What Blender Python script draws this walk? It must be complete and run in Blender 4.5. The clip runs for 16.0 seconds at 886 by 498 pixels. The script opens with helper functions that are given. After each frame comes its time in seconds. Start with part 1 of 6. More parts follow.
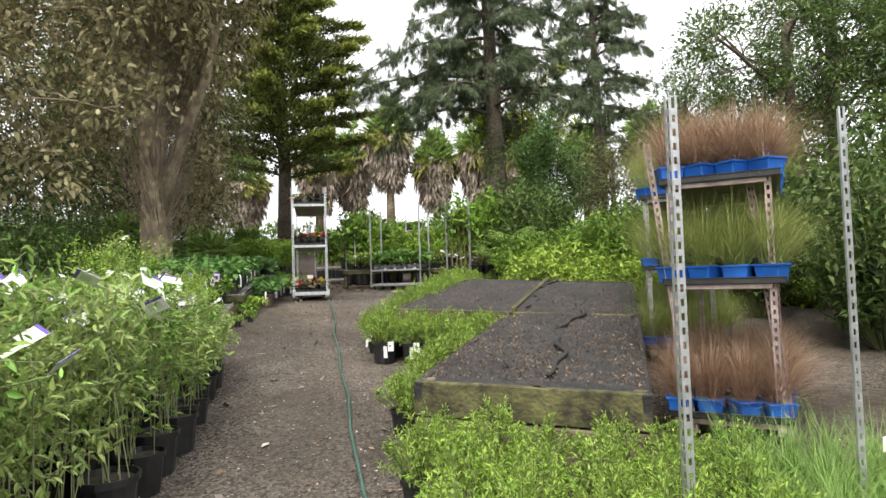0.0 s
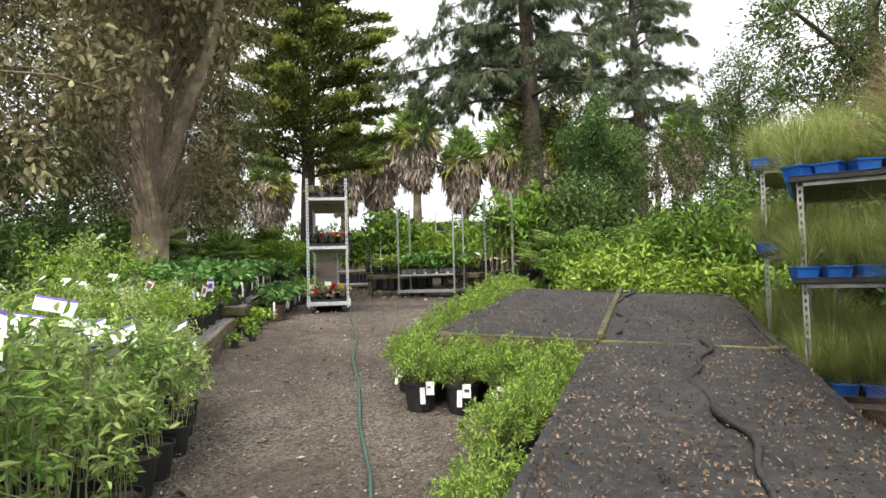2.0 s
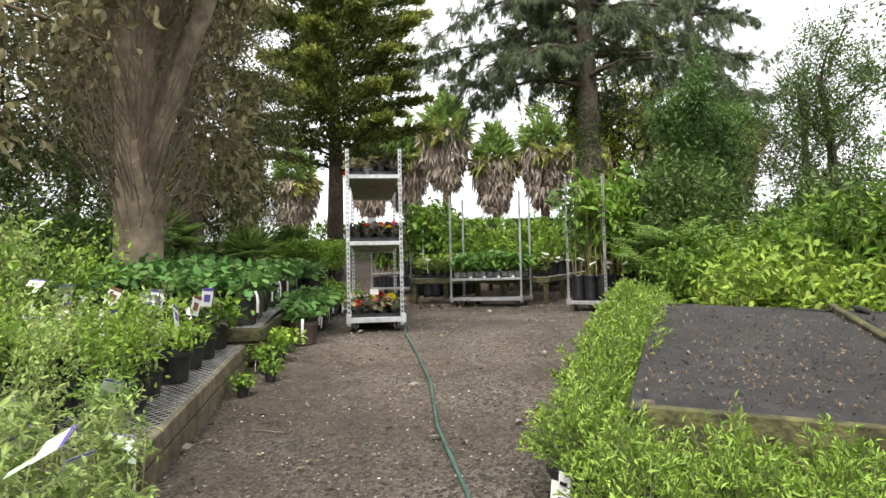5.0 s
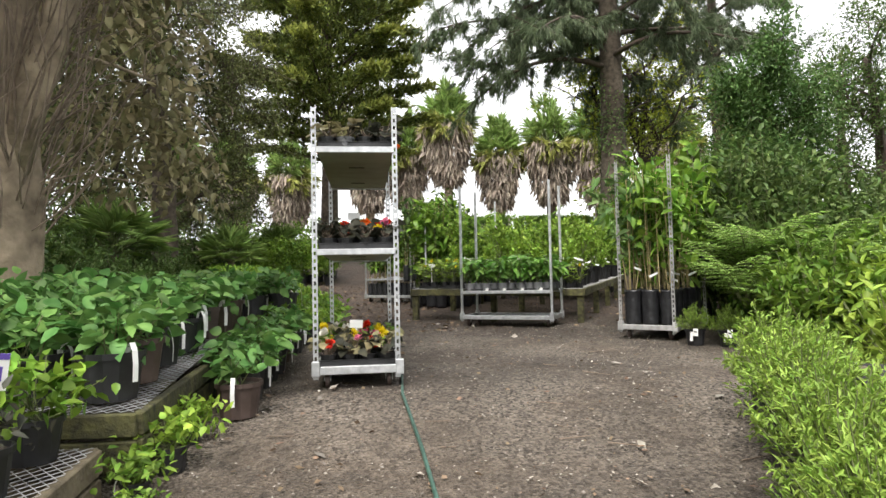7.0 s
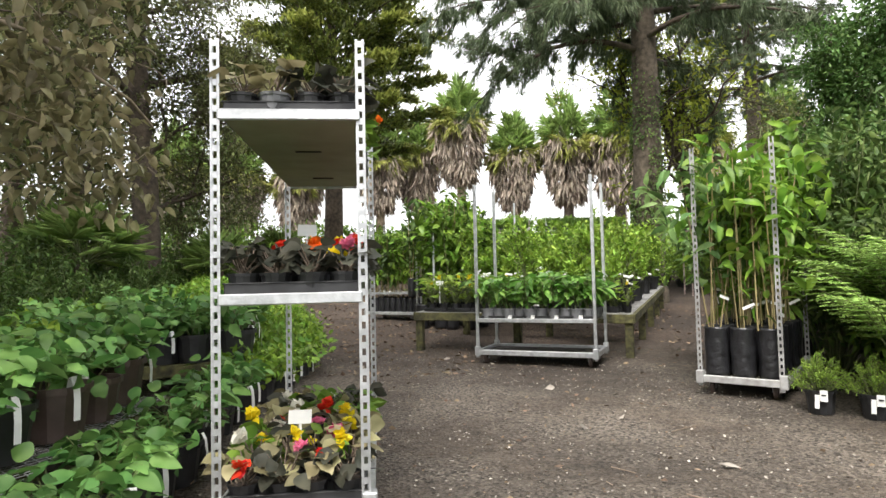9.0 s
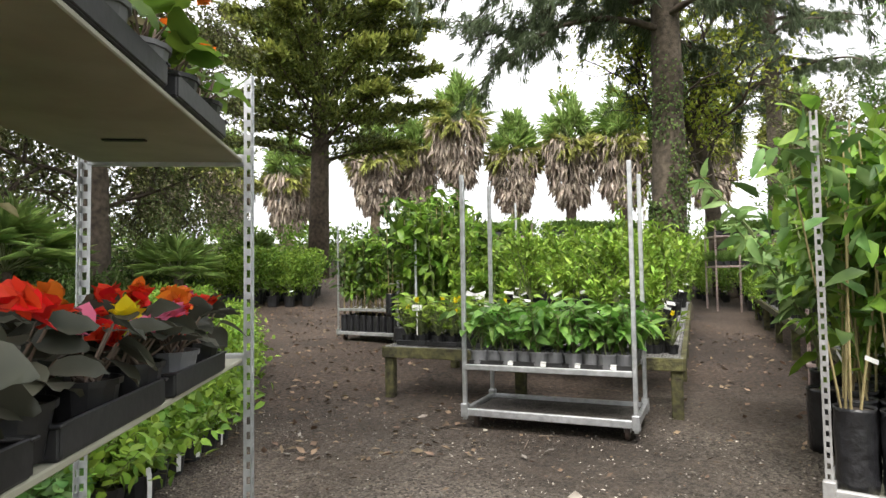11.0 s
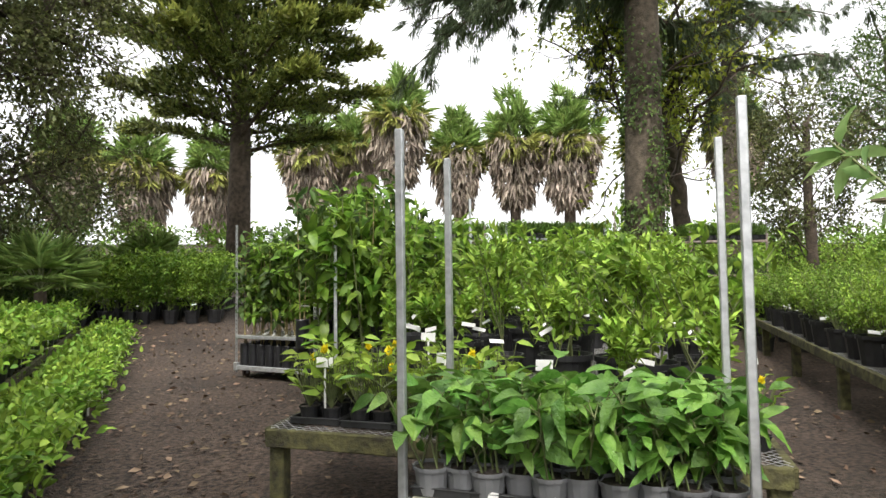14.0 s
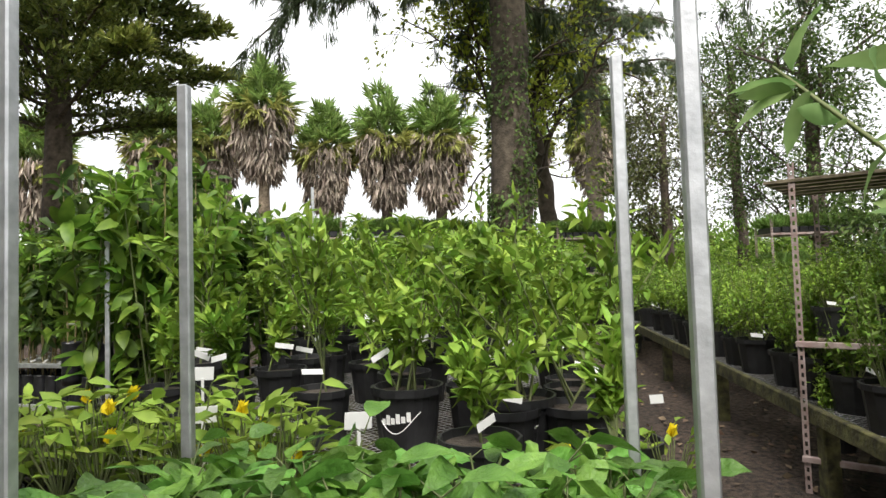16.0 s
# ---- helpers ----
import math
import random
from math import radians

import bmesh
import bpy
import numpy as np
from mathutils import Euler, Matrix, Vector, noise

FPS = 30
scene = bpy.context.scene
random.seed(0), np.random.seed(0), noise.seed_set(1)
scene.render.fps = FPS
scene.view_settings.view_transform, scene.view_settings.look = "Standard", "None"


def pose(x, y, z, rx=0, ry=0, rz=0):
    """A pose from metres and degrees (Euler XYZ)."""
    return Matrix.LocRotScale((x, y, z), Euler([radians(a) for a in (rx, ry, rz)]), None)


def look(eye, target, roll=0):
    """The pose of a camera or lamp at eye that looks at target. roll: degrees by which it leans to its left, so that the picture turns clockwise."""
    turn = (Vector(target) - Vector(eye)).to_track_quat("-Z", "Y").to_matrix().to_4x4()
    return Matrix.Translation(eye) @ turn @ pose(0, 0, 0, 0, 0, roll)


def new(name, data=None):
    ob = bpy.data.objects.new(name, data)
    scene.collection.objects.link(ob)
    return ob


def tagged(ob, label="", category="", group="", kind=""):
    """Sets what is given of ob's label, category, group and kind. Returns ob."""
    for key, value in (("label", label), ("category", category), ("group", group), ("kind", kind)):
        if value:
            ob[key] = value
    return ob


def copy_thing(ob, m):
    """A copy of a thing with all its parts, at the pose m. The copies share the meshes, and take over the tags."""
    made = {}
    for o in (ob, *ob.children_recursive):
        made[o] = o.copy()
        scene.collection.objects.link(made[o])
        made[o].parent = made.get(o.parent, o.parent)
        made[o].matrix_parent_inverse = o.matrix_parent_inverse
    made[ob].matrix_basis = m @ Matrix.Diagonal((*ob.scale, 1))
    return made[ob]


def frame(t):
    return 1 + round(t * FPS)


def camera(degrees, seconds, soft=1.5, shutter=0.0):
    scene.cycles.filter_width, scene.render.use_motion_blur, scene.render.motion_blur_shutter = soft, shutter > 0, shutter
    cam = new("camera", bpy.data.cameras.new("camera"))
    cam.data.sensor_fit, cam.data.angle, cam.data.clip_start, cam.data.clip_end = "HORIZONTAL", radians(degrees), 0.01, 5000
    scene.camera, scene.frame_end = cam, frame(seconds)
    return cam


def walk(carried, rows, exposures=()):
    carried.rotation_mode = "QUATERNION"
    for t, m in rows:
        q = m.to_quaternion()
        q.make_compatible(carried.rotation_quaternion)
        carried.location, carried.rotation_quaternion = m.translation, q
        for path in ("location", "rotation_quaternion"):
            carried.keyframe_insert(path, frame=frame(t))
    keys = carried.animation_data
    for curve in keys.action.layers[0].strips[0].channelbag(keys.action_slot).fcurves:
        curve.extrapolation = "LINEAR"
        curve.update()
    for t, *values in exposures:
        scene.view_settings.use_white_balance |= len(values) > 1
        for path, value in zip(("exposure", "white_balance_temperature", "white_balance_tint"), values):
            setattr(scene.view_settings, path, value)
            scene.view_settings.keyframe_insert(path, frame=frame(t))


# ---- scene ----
cam = camera(72.3, 16.0)
PATH = [
    (0, (0.494, -10.346, 0.382), (0.881, -8.385, 0.464), -1.9),
    (0.5, (0.498, -9.913, 0.389), (0.875, -7.951, 0.474), -1.9),
    (1, (0.569, -9.493, 0.381), (0.938, -7.529, 0.469), -2.0),
    (1.5, (0.621, -9.094, 0.423), (0.966, -7.126, 0.51), -2.0),
    (2, (0.577, -8.689, 0.464), (0.882, -6.714, 0.555), -1.6),
    (2.5, (0.533, -8.279, 0.447), (0.807, -6.3, 0.541), -1.7),
    (3, (0.472, -7.889, 0.483), (0.688, -5.903, 0.577), -1.5),
    (3.5, (0.259, -7.601, 0.503), (0.443, -5.612, 0.604), -1.3),
    (4, (0.161, -7.287, 0.467), (0.361, -5.3, 0.57), -1.3),
    (6.5, (0.407, -4.561, 0.698), (0.65, -2.578, 0.788), -1.2),
    (7, (0.386, -4.117, 0.735), (0.616, -2.133, 0.826), -1.2),
    (7.5, (0.422, -3.622, 0.817), (0.639, -1.636, 0.904), -1.3),
    (8, (0.428, -3.163, 0.874), (0.636, -1.176, 0.968), -1.2),
    (8.5, (0.512, -2.711, 0.9), (0.718, -0.724, 0.995), -1.2),
    (9, (0.631, -2.316, 0.979), (0.818, -0.327, 1.073), -1.3),
    (11.5, (1.099, 0.024, 1.243), (1.296, 2.012, 1.342), -0.6),
    (12, (1.175, 0.449, 1.314), (1.389, 2.435, 1.412), -0.4),
    (12.5, (1.185, 0.836, 1.331), (1.402, 2.821, 1.433), -0.5),
    (13, (1.205, 1.157, 1.344), (1.457, 3.138, 1.447), -0.6),
    (13.5, (1.257, 1.48, 1.359), (1.567, 3.454, 1.458), -0.8),
    (14, (1.303, 1.794, 1.375), (1.686, 3.755, 1.475), -0.8),
    (14.5, (1.354, 2.089, 1.391), (1.845, 4.025, 1.49), -0.9),
    (15, (1.559, 2.341, 1.396), (2.136, 4.253, 1.492), -1.4),
    (15.5, (1.73, 2.606, 1.378), (2.388, 4.493, 1.472), -1.6),
    (16, (1.917, 2.832, 1.39), (2.691, 4.674, 1.483), -1.8),
]
walk(cam, [(t, look(eye, target, roll)) for t, eye, target, roll in PATH],
     exposures=((0, 1.04), (4, 1.02), (7, 1.18), (9, 1.38), (12.5, 1.38), (14.5, 1.12), (16, 0.98)))

# ---- light ----
world = bpy.data.worlds.new("world")
scene.world = world
world.use_nodes = True
wn = world.node_tree
bg = wn.nodes["Background"]
sky = wn.nodes.new("ShaderNodeTexSky")
sky.sky_type, sky.sun_disc = "NISHITA", False
sky.sun_elevation, sky.sun_rotation = radians(55), radians(200)
sky.air_density, sky.dust_density = 1.0, 4.0
cloud = wn.nodes.new("ShaderNodeTexNoise")
cloud.inputs["Scale"].default_value = 2.2
ramp = wn.nodes.new("ShaderNodeValToRGB")
ramp.color_ramp.elements[0].color = (6.7, 6.7, 6.8, 1)
ramp.color_ramp.elements[1].color = (8.7, 8.7, 8.7, 1)
mixw = wn.nodes.new("ShaderNodeMix")
mixw.data_type = "RGBA"
mixw.inputs["Factor"].default_value = 0.88
wn.links.new(cloud.outputs["Fac"], ramp.inputs["Fac"])
wn.links.new(sky.outputs["Color"], mixw.inputs["A"])
wn.links.new(ramp.outputs["Color"], mixw.inputs["B"])
wn.links.new(mixw.outputs["Result"], bg.inputs["Color"])
bg.inputs["Strength"].default_value = 0.115
sun = new("sun", bpy.data.lights.new("sun", "SUN"))
sun.data.energy, sun.data.angle, sun.data.color = 2.4, radians(30), (1.0, 0.96, 0.9)
sun.matrix_world = look((0, 0, 30), (8, 18, 0))

# ---- materials ----
MATS = {}


def mat(name, a, b=None, rough=0.7, metal=0.0, scale=6.0, bump=0.2, bscale=None, island=0.0, trans=0.0, spec=0.5, stain=0.25, detail=6.0, objrand=0.0):
    """Two-scale procedural surface: colours a to b by fine noise, broad stains, bump; leaves also let light through."""
    if name in MATS:
        return MATS[name]
    m = bpy.data.materials.new(name)
    m.use_nodes = True
    nt = m.node_tree
    n, l = nt.nodes, nt.links
    p = n["Principled BSDF"]
    b = b or tuple(min(1, c * 1.35) for c in a)
    tc = n.new("ShaderNodeTexCoord")
    fine = n.new("ShaderNodeTexNoise")
    fine.inputs["Scale"].default_value, fine.inputs["Detail"].default_value = scale, detail
    l.new(tc.outputs["Object"], fine.inputs["Vector"])
    cr = n.new("ShaderNodeValToRGB")
    cr.color_ramp.elements[0].position, cr.color_ramp.elements[1].position = 0.3, 0.7
    cr.color_ramp.elements[0].color, cr.color_ramp.elements[1].color = (*a, 1), (*b, 1)
    l.new(fine.outputs["Fac"], cr.inputs["Fac"])
    col = cr.outputs["Color"]
    if stain:
        broad = n.new("ShaderNodeTexNoise")
        broad.inputs["Scale"].default_value, broad.inputs["Detail"].default_value = scale * 0.17, 3
        l.new(tc.outputs["Object"], broad.inputs["Vector"])
        mr = n.new("ShaderNodeMapRange")
        mr.inputs["From Min"].default_value, mr.inputs["From Max"].default_value = 0.3, 0.7
        mr.inputs["To Min"].default_value, mr.inputs["To Max"].default_value = 1 - stain, 1 + stain
        l.new(broad.outputs["Fac"], mr.inputs["Value"])
        hv = n.new("ShaderNodeHueSaturation")
        l.new(mr.outputs["Result"], hv.inputs["Value"])
        l.new(col, hv.inputs["Color"])
        col = hv.outputs["Color"]
    if island:
        geo = n.new("ShaderNodeNewGeometry")
        mi = n.new("ShaderNodeMapRange")
        mi.inputs["To Min"].default_value, mi.inputs["To Max"].default_value = 1 - island, 1 + island
        l.new(geo.outputs["Random Per Island"], mi.inputs["Value"])
        h2 = n.new("ShaderNodeHueSaturation")
        l.new(mi.outputs["Result"], h2.inputs["Value"])
        mh = n.new("ShaderNodeMapRange")
        mh.inputs["To Min"].default_value, mh.inputs["To Max"].default_value = 0.5 - 0.035 * island, 0.5 + 0.035 * island
        mul = n.new("ShaderNodeMath")
        mul.operation = "FRACT"
        m7 = n.new("ShaderNodeMath")
        m7.operation = "MULTIPLY"
        m7.inputs[1].default_value = 7.31
        l.new(geo.outputs["Random Per Island"], m7.inputs[0])
        l.new(m7.outputs[0], mul.inputs[0])
        l.new(mul.outputs[0], mh.inputs["Value"])
        l.new(mh.outputs["Result"], h2.inputs["Hue"])
        l.new(col, h2.inputs["Color"])
        col = h2.outputs["Color"]
    if objrand:
        oi = n.new("ShaderNodeObjectInfo")
        mo = n.new("ShaderNodeMapRange")
        mo.inputs["To Min"].default_value, mo.inputs["To Max"].default_value = 1 - objrand, 1 + objrand
        l.new(oi.outputs["Random"], mo.inputs["Value"])
        h3 = n.new("ShaderNodeHueSaturation")
        l.new(mo.outputs["Result"], h3.inputs["Value"])
        l.new(col, h3.inputs["Color"])
        col = h3.outputs["Color"]
    l.new(col, p.inputs["Base Color"])
    p.inputs["Roughness"].default_value, p.inputs["Metallic"].default_value = rough, metal
    p.inputs["Specular IOR Level"].default_value = spec
    if bump:
        bn = n.new("ShaderNodeTexNoise")
        bn.inputs["Scale"].default_value, bn.inputs["Detail"].default_value = bscale or scale * 3, 5
        l.new(tc.outputs["Object"], bn.inputs["Vector"])
        bu = n.new("ShaderNodeBump")
        bu.inputs["Strength"].default_value, bu.inputs["Distance"].default_value = bump, 0.02
        l.new(bn.outputs["Fac"], bu.inputs["Height"])
        l.new(bu.outputs["Normal"], p.inputs["Normal"])
    if trans:
        tr = n.new("ShaderNodeBsdfTranslucent")
        l.new(col, tr.inputs["Color"])
        ms = n.new("ShaderNodeMixShader")
        ms.inputs["Fac"].default_value = trans
        l.new(p.outputs["BSDF"], ms.inputs[1])
        l.new(tr.outputs["BSDF"], ms.inputs[2])
        l.new(ms.outputs["Shader"], n["Material Output"].inputs["Surface"])
    MATS[name] = m
    return m


def leafmat(name, a, b=None, island=0.35, trans=0.3, rough=0.5, scale=9.0):
    return mat(name, a, b, rough=rough, scale=scale, bump=0.0, island=island, trans=trans, spec=0.25, stain=0.3, detail=2)


SOIL = mat("soil", (0.035, 0.026, 0.02), (0.10, 0.08, 0.064), rough=0.95, scale=14, bump=0.9, bscale=60, stain=0.35, detail=10)
GRAVEL = mat("gravel", (0.05, 0.044, 0.04), (0.17, 0.15, 0.135), rough=0.95, scale=70, bump=1.0, bscale=160, stain=0.3)
WEEDMAT = mat("weed_mat", (0.012, 0.0115, 0.012), (0.035, 0.032, 0.03), rough=0.75, scale=18, bump=0.6, bscale=70, stain=0.35)
TIMBER = mat("weathered_timber", (0.07, 0.055, 0.035), (0.17, 0.14, 0.09), rough=0.9, scale=12, bump=0.6, stain=0.4, objrand=0.15)
MOSSY = mat("mossy_timber", (0.028, 0.024, 0.016), (0.125, 0.12, 0.045), rough=0.95, scale=16, bump=0.6, stain=0.45, objrand=0.15)
STEEL = mat("galvanised_steel", (0.42, 0.43, 0.44), (0.62, 0.63, 0.64), rough=0.45, metal=0.75, scale=25, bump=0.08, stain=0.15)
WORN = mat("worn_steel", (0.30, 0.29, 0.28), (0.5, 0.5, 0.5), rough=0.6, metal=0.5, scale=16, bump=0.15, stain=0.25)
RUSTY = mat("rusty_pink_steel", (0.30, 0.2, 0.18), (0.5, 0.42, 0.4), rough=0.6, metal=0.35, scale=16, bump=0.15, stain=0.3)
PLY = mat("plywood_underside", (0.30, 0.29, 0.22), (0.40, 0.39, 0.31), rough=0.7, scale=5, bump=0.08, stain=0.12)
BLACKP = mat("black_plastic", (0.012, 0.012, 0.013), (0.03, 0.03, 0.032), rough=0.45, scale=12, bump=0.05, stain=0.3)
GREYP = mat("grey_plastic", (0.13, 0.135, 0.14), (0.2, 0.2, 0.21), rough=0.5, scale=12, bump=0.05)
BROWNP = mat("brown_plastic", (0.06, 0.04, 0.032), (0.1, 0.07, 0.06), rough=0.55, scale=12, bump=0.05)
BLUEP = mat("blue_plastic", (0.01, 0.09, 0.42), (0.02, 0.16, 0.6), rough=0.45, scale=9, bump=0.05, stain=0.2)
BAG = mat("black_polythene", (0.01, 0.01, 0.011), (0.025, 0.025, 0.028), rough=0.3, scale=14, bump=0.5, bscale=22, stain=0.2)
WHITEP = mat("white_label", (0.72, 0.72, 0.7), (0.82, 0.82, 0.8), rough=0.5, scale=8, bump=0.03, stain=0.06)
PURPLE = mat("purple_print", (0.1, 0.06, 0.3), (0.14, 0.09, 0.38), rough=0.5, bump=0)
BROWNPR = mat("brown_print", (0.2, 0.07, 0.05), (0.28, 0.1, 0.07), rough=0.5, bump=0)
GREENPR = mat("green_print", (0.42, 0.56, 0.36), (0.66, 0.74, 0.55), rough=0.5, bump=0)
INK = mat("black_ink", (0.01, 0.01, 0.01), (0.02, 0.02, 0.02), rough=0.6, bump=0)
CANE = mat("bamboo_cane", (0.28, 0.22, 0.1), (0.42, 0.35, 0.17), rough=0.6, scale=20, bump=0.1)
BARK = mat("grey_brown_bark", (0.13, 0.1, 0.068), (0.33, 0.265, 0.185), rough=0.95, scale=7, bump=0.9, bscale=16, stain=0.3)
DARKBARK = mat("dark_bark", (0.045, 0.034, 0.026), (0.13, 0.1, 0.075), rough=0.95, scale=8, bump=1.0, bscale=20, stain=0.3)
TWIG = mat("twigs", (0.13, 0.095, 0.07), (0.27, 0.21, 0.16), rough=0.9, scale=10, bump=0.2)
STEM = mat("green_stems", (0.09, 0.12, 0.04), (0.2, 0.22, 0.09), rough=0.7, scale=10, bump=0.1)
PALESTEM = mat("pale_stems", (0.2, 0.24, 0.1), (0.36, 0.38, 0.2), rough=0.7, scale=10, bump=0.1)
SKIRT = leafmat("dead_fronds", (0.26, 0.21, 0.165), (0.46, 0.39, 0.32), island=0.4, trans=0.1, rough=0.8)
PALMLEAF = leafmat("palm_leaf", (0.22, 0.25, 0.06), (0.43, 0.43, 0.14), island=0.35, trans=0.3)
MIDGREEN = leafmat("mid_green_leaf", (0.085, 0.165, 0.022), (0.2, 0.32, 0.045), island=0.4)
LIMEGREEN = leafmat("lime_leaf", (0.16, 0.27, 0.03), (0.34, 0.45, 0.075))
HYDR = leafmat("hydrangea_leaf", (0.06, 0.15, 0.035), (0.165, 0.3, 0.08), island=0.45)
CITRUS = leafmat("glossy_citrus_leaf", (0.085, 0.18, 0.022), (0.23, 0.37, 0.05), island=0.45, rough=0.38)
CLIMB = leafmat("climber_leaf", (0.24, 0.36, 0.09), (0.5, 0.6, 0.22), island=0.5, trans=0.42)
BROAD = mat("broad_leaf", (0.07, 0.18, 0.022), (0.2, 0.38, 0.07), rough=0.36, scale=16, bump=0.5, bscale=75, island=0.5, trans=0.28, stain=0.3)
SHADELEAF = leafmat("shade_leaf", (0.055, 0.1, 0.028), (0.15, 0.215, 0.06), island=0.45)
FRESH = leafmat("fresh_green_leaf", (0.145, 0.26, 0.03), (0.33, 0.48, 0.075), island=0.42)
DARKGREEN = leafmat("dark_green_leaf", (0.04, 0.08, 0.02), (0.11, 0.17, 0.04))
HEBE = leafmat("box_green_leaf", (0.17, 0.29, 0.04), (0.36, 0.5, 0.1))
CEDARLEAF = leafmat("cedar_foliage", (0.035, 0.055, 0.016), (0.19, 0.22, 0.05), island=0.5)
SHEOAK = leafmat("sheoak_needles", (0.085, 0.12, 0.06), (0.18, 0.225, 0.125), island=0.4)
OLIVE = leafmat("olive_brown_leaf", (0.17, 0.15, 0.075), (0.38, 0.34, 0.19), island=0.5)
BARELEAF = leafmat("yellow_green_leaf", (0.2, 0.26, 0.03), (0.4, 0.44, 0.07), trans=0.5)
GRASS = leafmat("grass_blade", (0.14, 0.26, 0.05), (0.28, 0.42, 0.12), island=0.3)
TANGRASS = leafmat("tan_grass_blade", (0.28, 0.17, 0.11), (0.5, 0.36, 0.25), island=0.35)
FERN = leafmat("fern_frond", (0.17, 0.29, 0.05), (0.34, 0.5, 0.13))
BRONZE = leafmat("bronze_leaf", (0.035, 0.04, 0.03), (0.09, 0.085, 0.06), island=0.4)
REDP = leafmat("red_petal", (0.6, 0.015, 0.01), (0.75, 0.05, 0.02), island=0.2)
ORANGEP = leafmat("orange_petal", (0.75, 0.14, 0.01), (0.85, 0.25, 0.03), island=0.2)
PINKP = leafmat("pink_petal", (0.7, 0.12, 0.25), (0.8, 0.25, 0.38), island=0.2)
WHITEF = leafmat("white_petal", (0.75, 0.72, 0.62), (0.82, 0.8, 0.72), island=0.1)
YELLOWP = leafmat("yellow_petal", (0.75, 0.58, 0.01), (0.85, 0.7, 0.03), island=0.15)
DEADLEAF = leafmat("fallen_leaf", (0.09, 0.06, 0.04), (0.25, 0.18, 0.12), island=0.5, trans=0.05, rough=0.8)
CLIMB2 = leafmat("deeper_climber_leaf", (0.15, 0.28, 0.05), (0.34, 0.5, 0.13), island=0.5, trans=0.4)
PALELEAF = leafmat("pale_soft_leaf", (0.13, 0.24, 0.07), (0.3, 0.42, 0.16), island=0.4, trans=0.4)
OLIVEGRASS = leafmat("olive_grass_blade", (0.22, 0.27, 0.07), (0.42, 0.46, 0.17), island=0.35)
CEDARTIP = leafmat("yellowish_cedar_tip", (0.14, 0.17, 0.035), (0.34, 0.37, 0.09), island=0.4)
DULLGREEN = leafmat("dull_green_leaf", (0.075, 0.09, 0.032), (0.2, 0.215, 0.085), island=0.5)
EVERGREEN = leafmat("evergreen_leaf", (0.06, 0.125, 0.03), (0.14, 0.23, 0.07), island=0.45)
PALMTOP = leafmat("fresh_palm_leaf", (0.15, 0.25, 0.06), (0.31, 0.42, 0.13), island=0.35, trans=0.35)
FURROWED = mat("furrowed_bark", (0.045, 0.036, 0.027), (0.15, 0.12, 0.088), rough=0.95, scale=9, bump=1.0, bscale=30, stain=0.35)
HOSE = mat("green_hose", (0.03, 0.075, 0.058), (0.06, 0.115, 0.09), rough=0.5, scale=30, bump=0.05)

# ---- mesh helpers ----
rng = np.random.default_rng(5)
ZUP = np.array([0.0, 0.0, 1.0])
TH = -28.0
UX = np.array([math.cos(radians(TH)), math.sin(radians(TH))])
VX = np.array([-UX[1], UX[0]])
GY = [-60, -14, -10, -4.35, 0, 5, 10, 14, 20, 50, 80]
GZ = [-2.6, -1.15, -0.87, -0.45, 0, 0.05, 0.2, 0.4, 1.0, 4.3, 5.0]


def G(x, y):
    """Height of the ground: a gentle rise away from the start, then a bank."""
    return float(np.interp(y, GY, GZ))


def empty(name, x, y, z=None, rz=0.0):
    ob = new(name)
    ob.empty_display_size = 0.1
    ob.matrix_world = pose(x, y, G(x, y) if z is None else z, 0, 0, rz)
    return ob


def link(name, me, material, parent, label=""):
    me.materials.append(material)
    ob = new(name, me)
    if parent is not None:
        ob.parent = parent
    if label:
        ob["label"] = label
    return ob


def part(name, bm, material, parent, label="", smooth=False):
    me = bpy.data.meshes.new(name)
    bm.to_mesh(me)
    bm.free()
    if smooth:
        me.polygons.foreach_set("use_smooth", [True] * len(me.polygons))
    return link(name, me, material, parent, label)


def npmesh(name, V, F, smooth=False):
    me = bpy.data.meshes.new(name)
    V, F = np.asarray(V, np.float32), np.asarray(F, np.int32)
    k = F.shape[1]
    me.vertices.add(len(V))
    me.vertices.foreach_set("co", V.ravel())
    me.loops.add(F.size)
    me.loops.foreach_set("vertex_index", F.ravel())
    me.polygons.add(len(F))
    me.polygons.foreach_set("loop_start", np.arange(0, F.size, k, dtype=np.int32))
    if smooth:
        me.polygons.foreach_set("use_smooth", np.ones(len(F), bool))
    me.update(calc_edges=True)
    return me


def box(bm, sx, sy, sz, x=0, y=0, z=0, rz=0, bevel=0.004, rx=0, ry=0):
    """A box centred at x, y with its foot at z."""
    m = pose(x, y, z + sz / 2, rx, ry, rz) @ Matrix.Diagonal((sx, sy, sz, 1))
    r = bmesh.ops.create_cube(bm, size=1, matrix=m)
    if bevel:
        es = {e for v in r["verts"] for e in v.link_edges}
        bmesh.ops.bevel(bm, geom=list(es), offset=bevel, segments=1, affect="EDGES")
    return bm


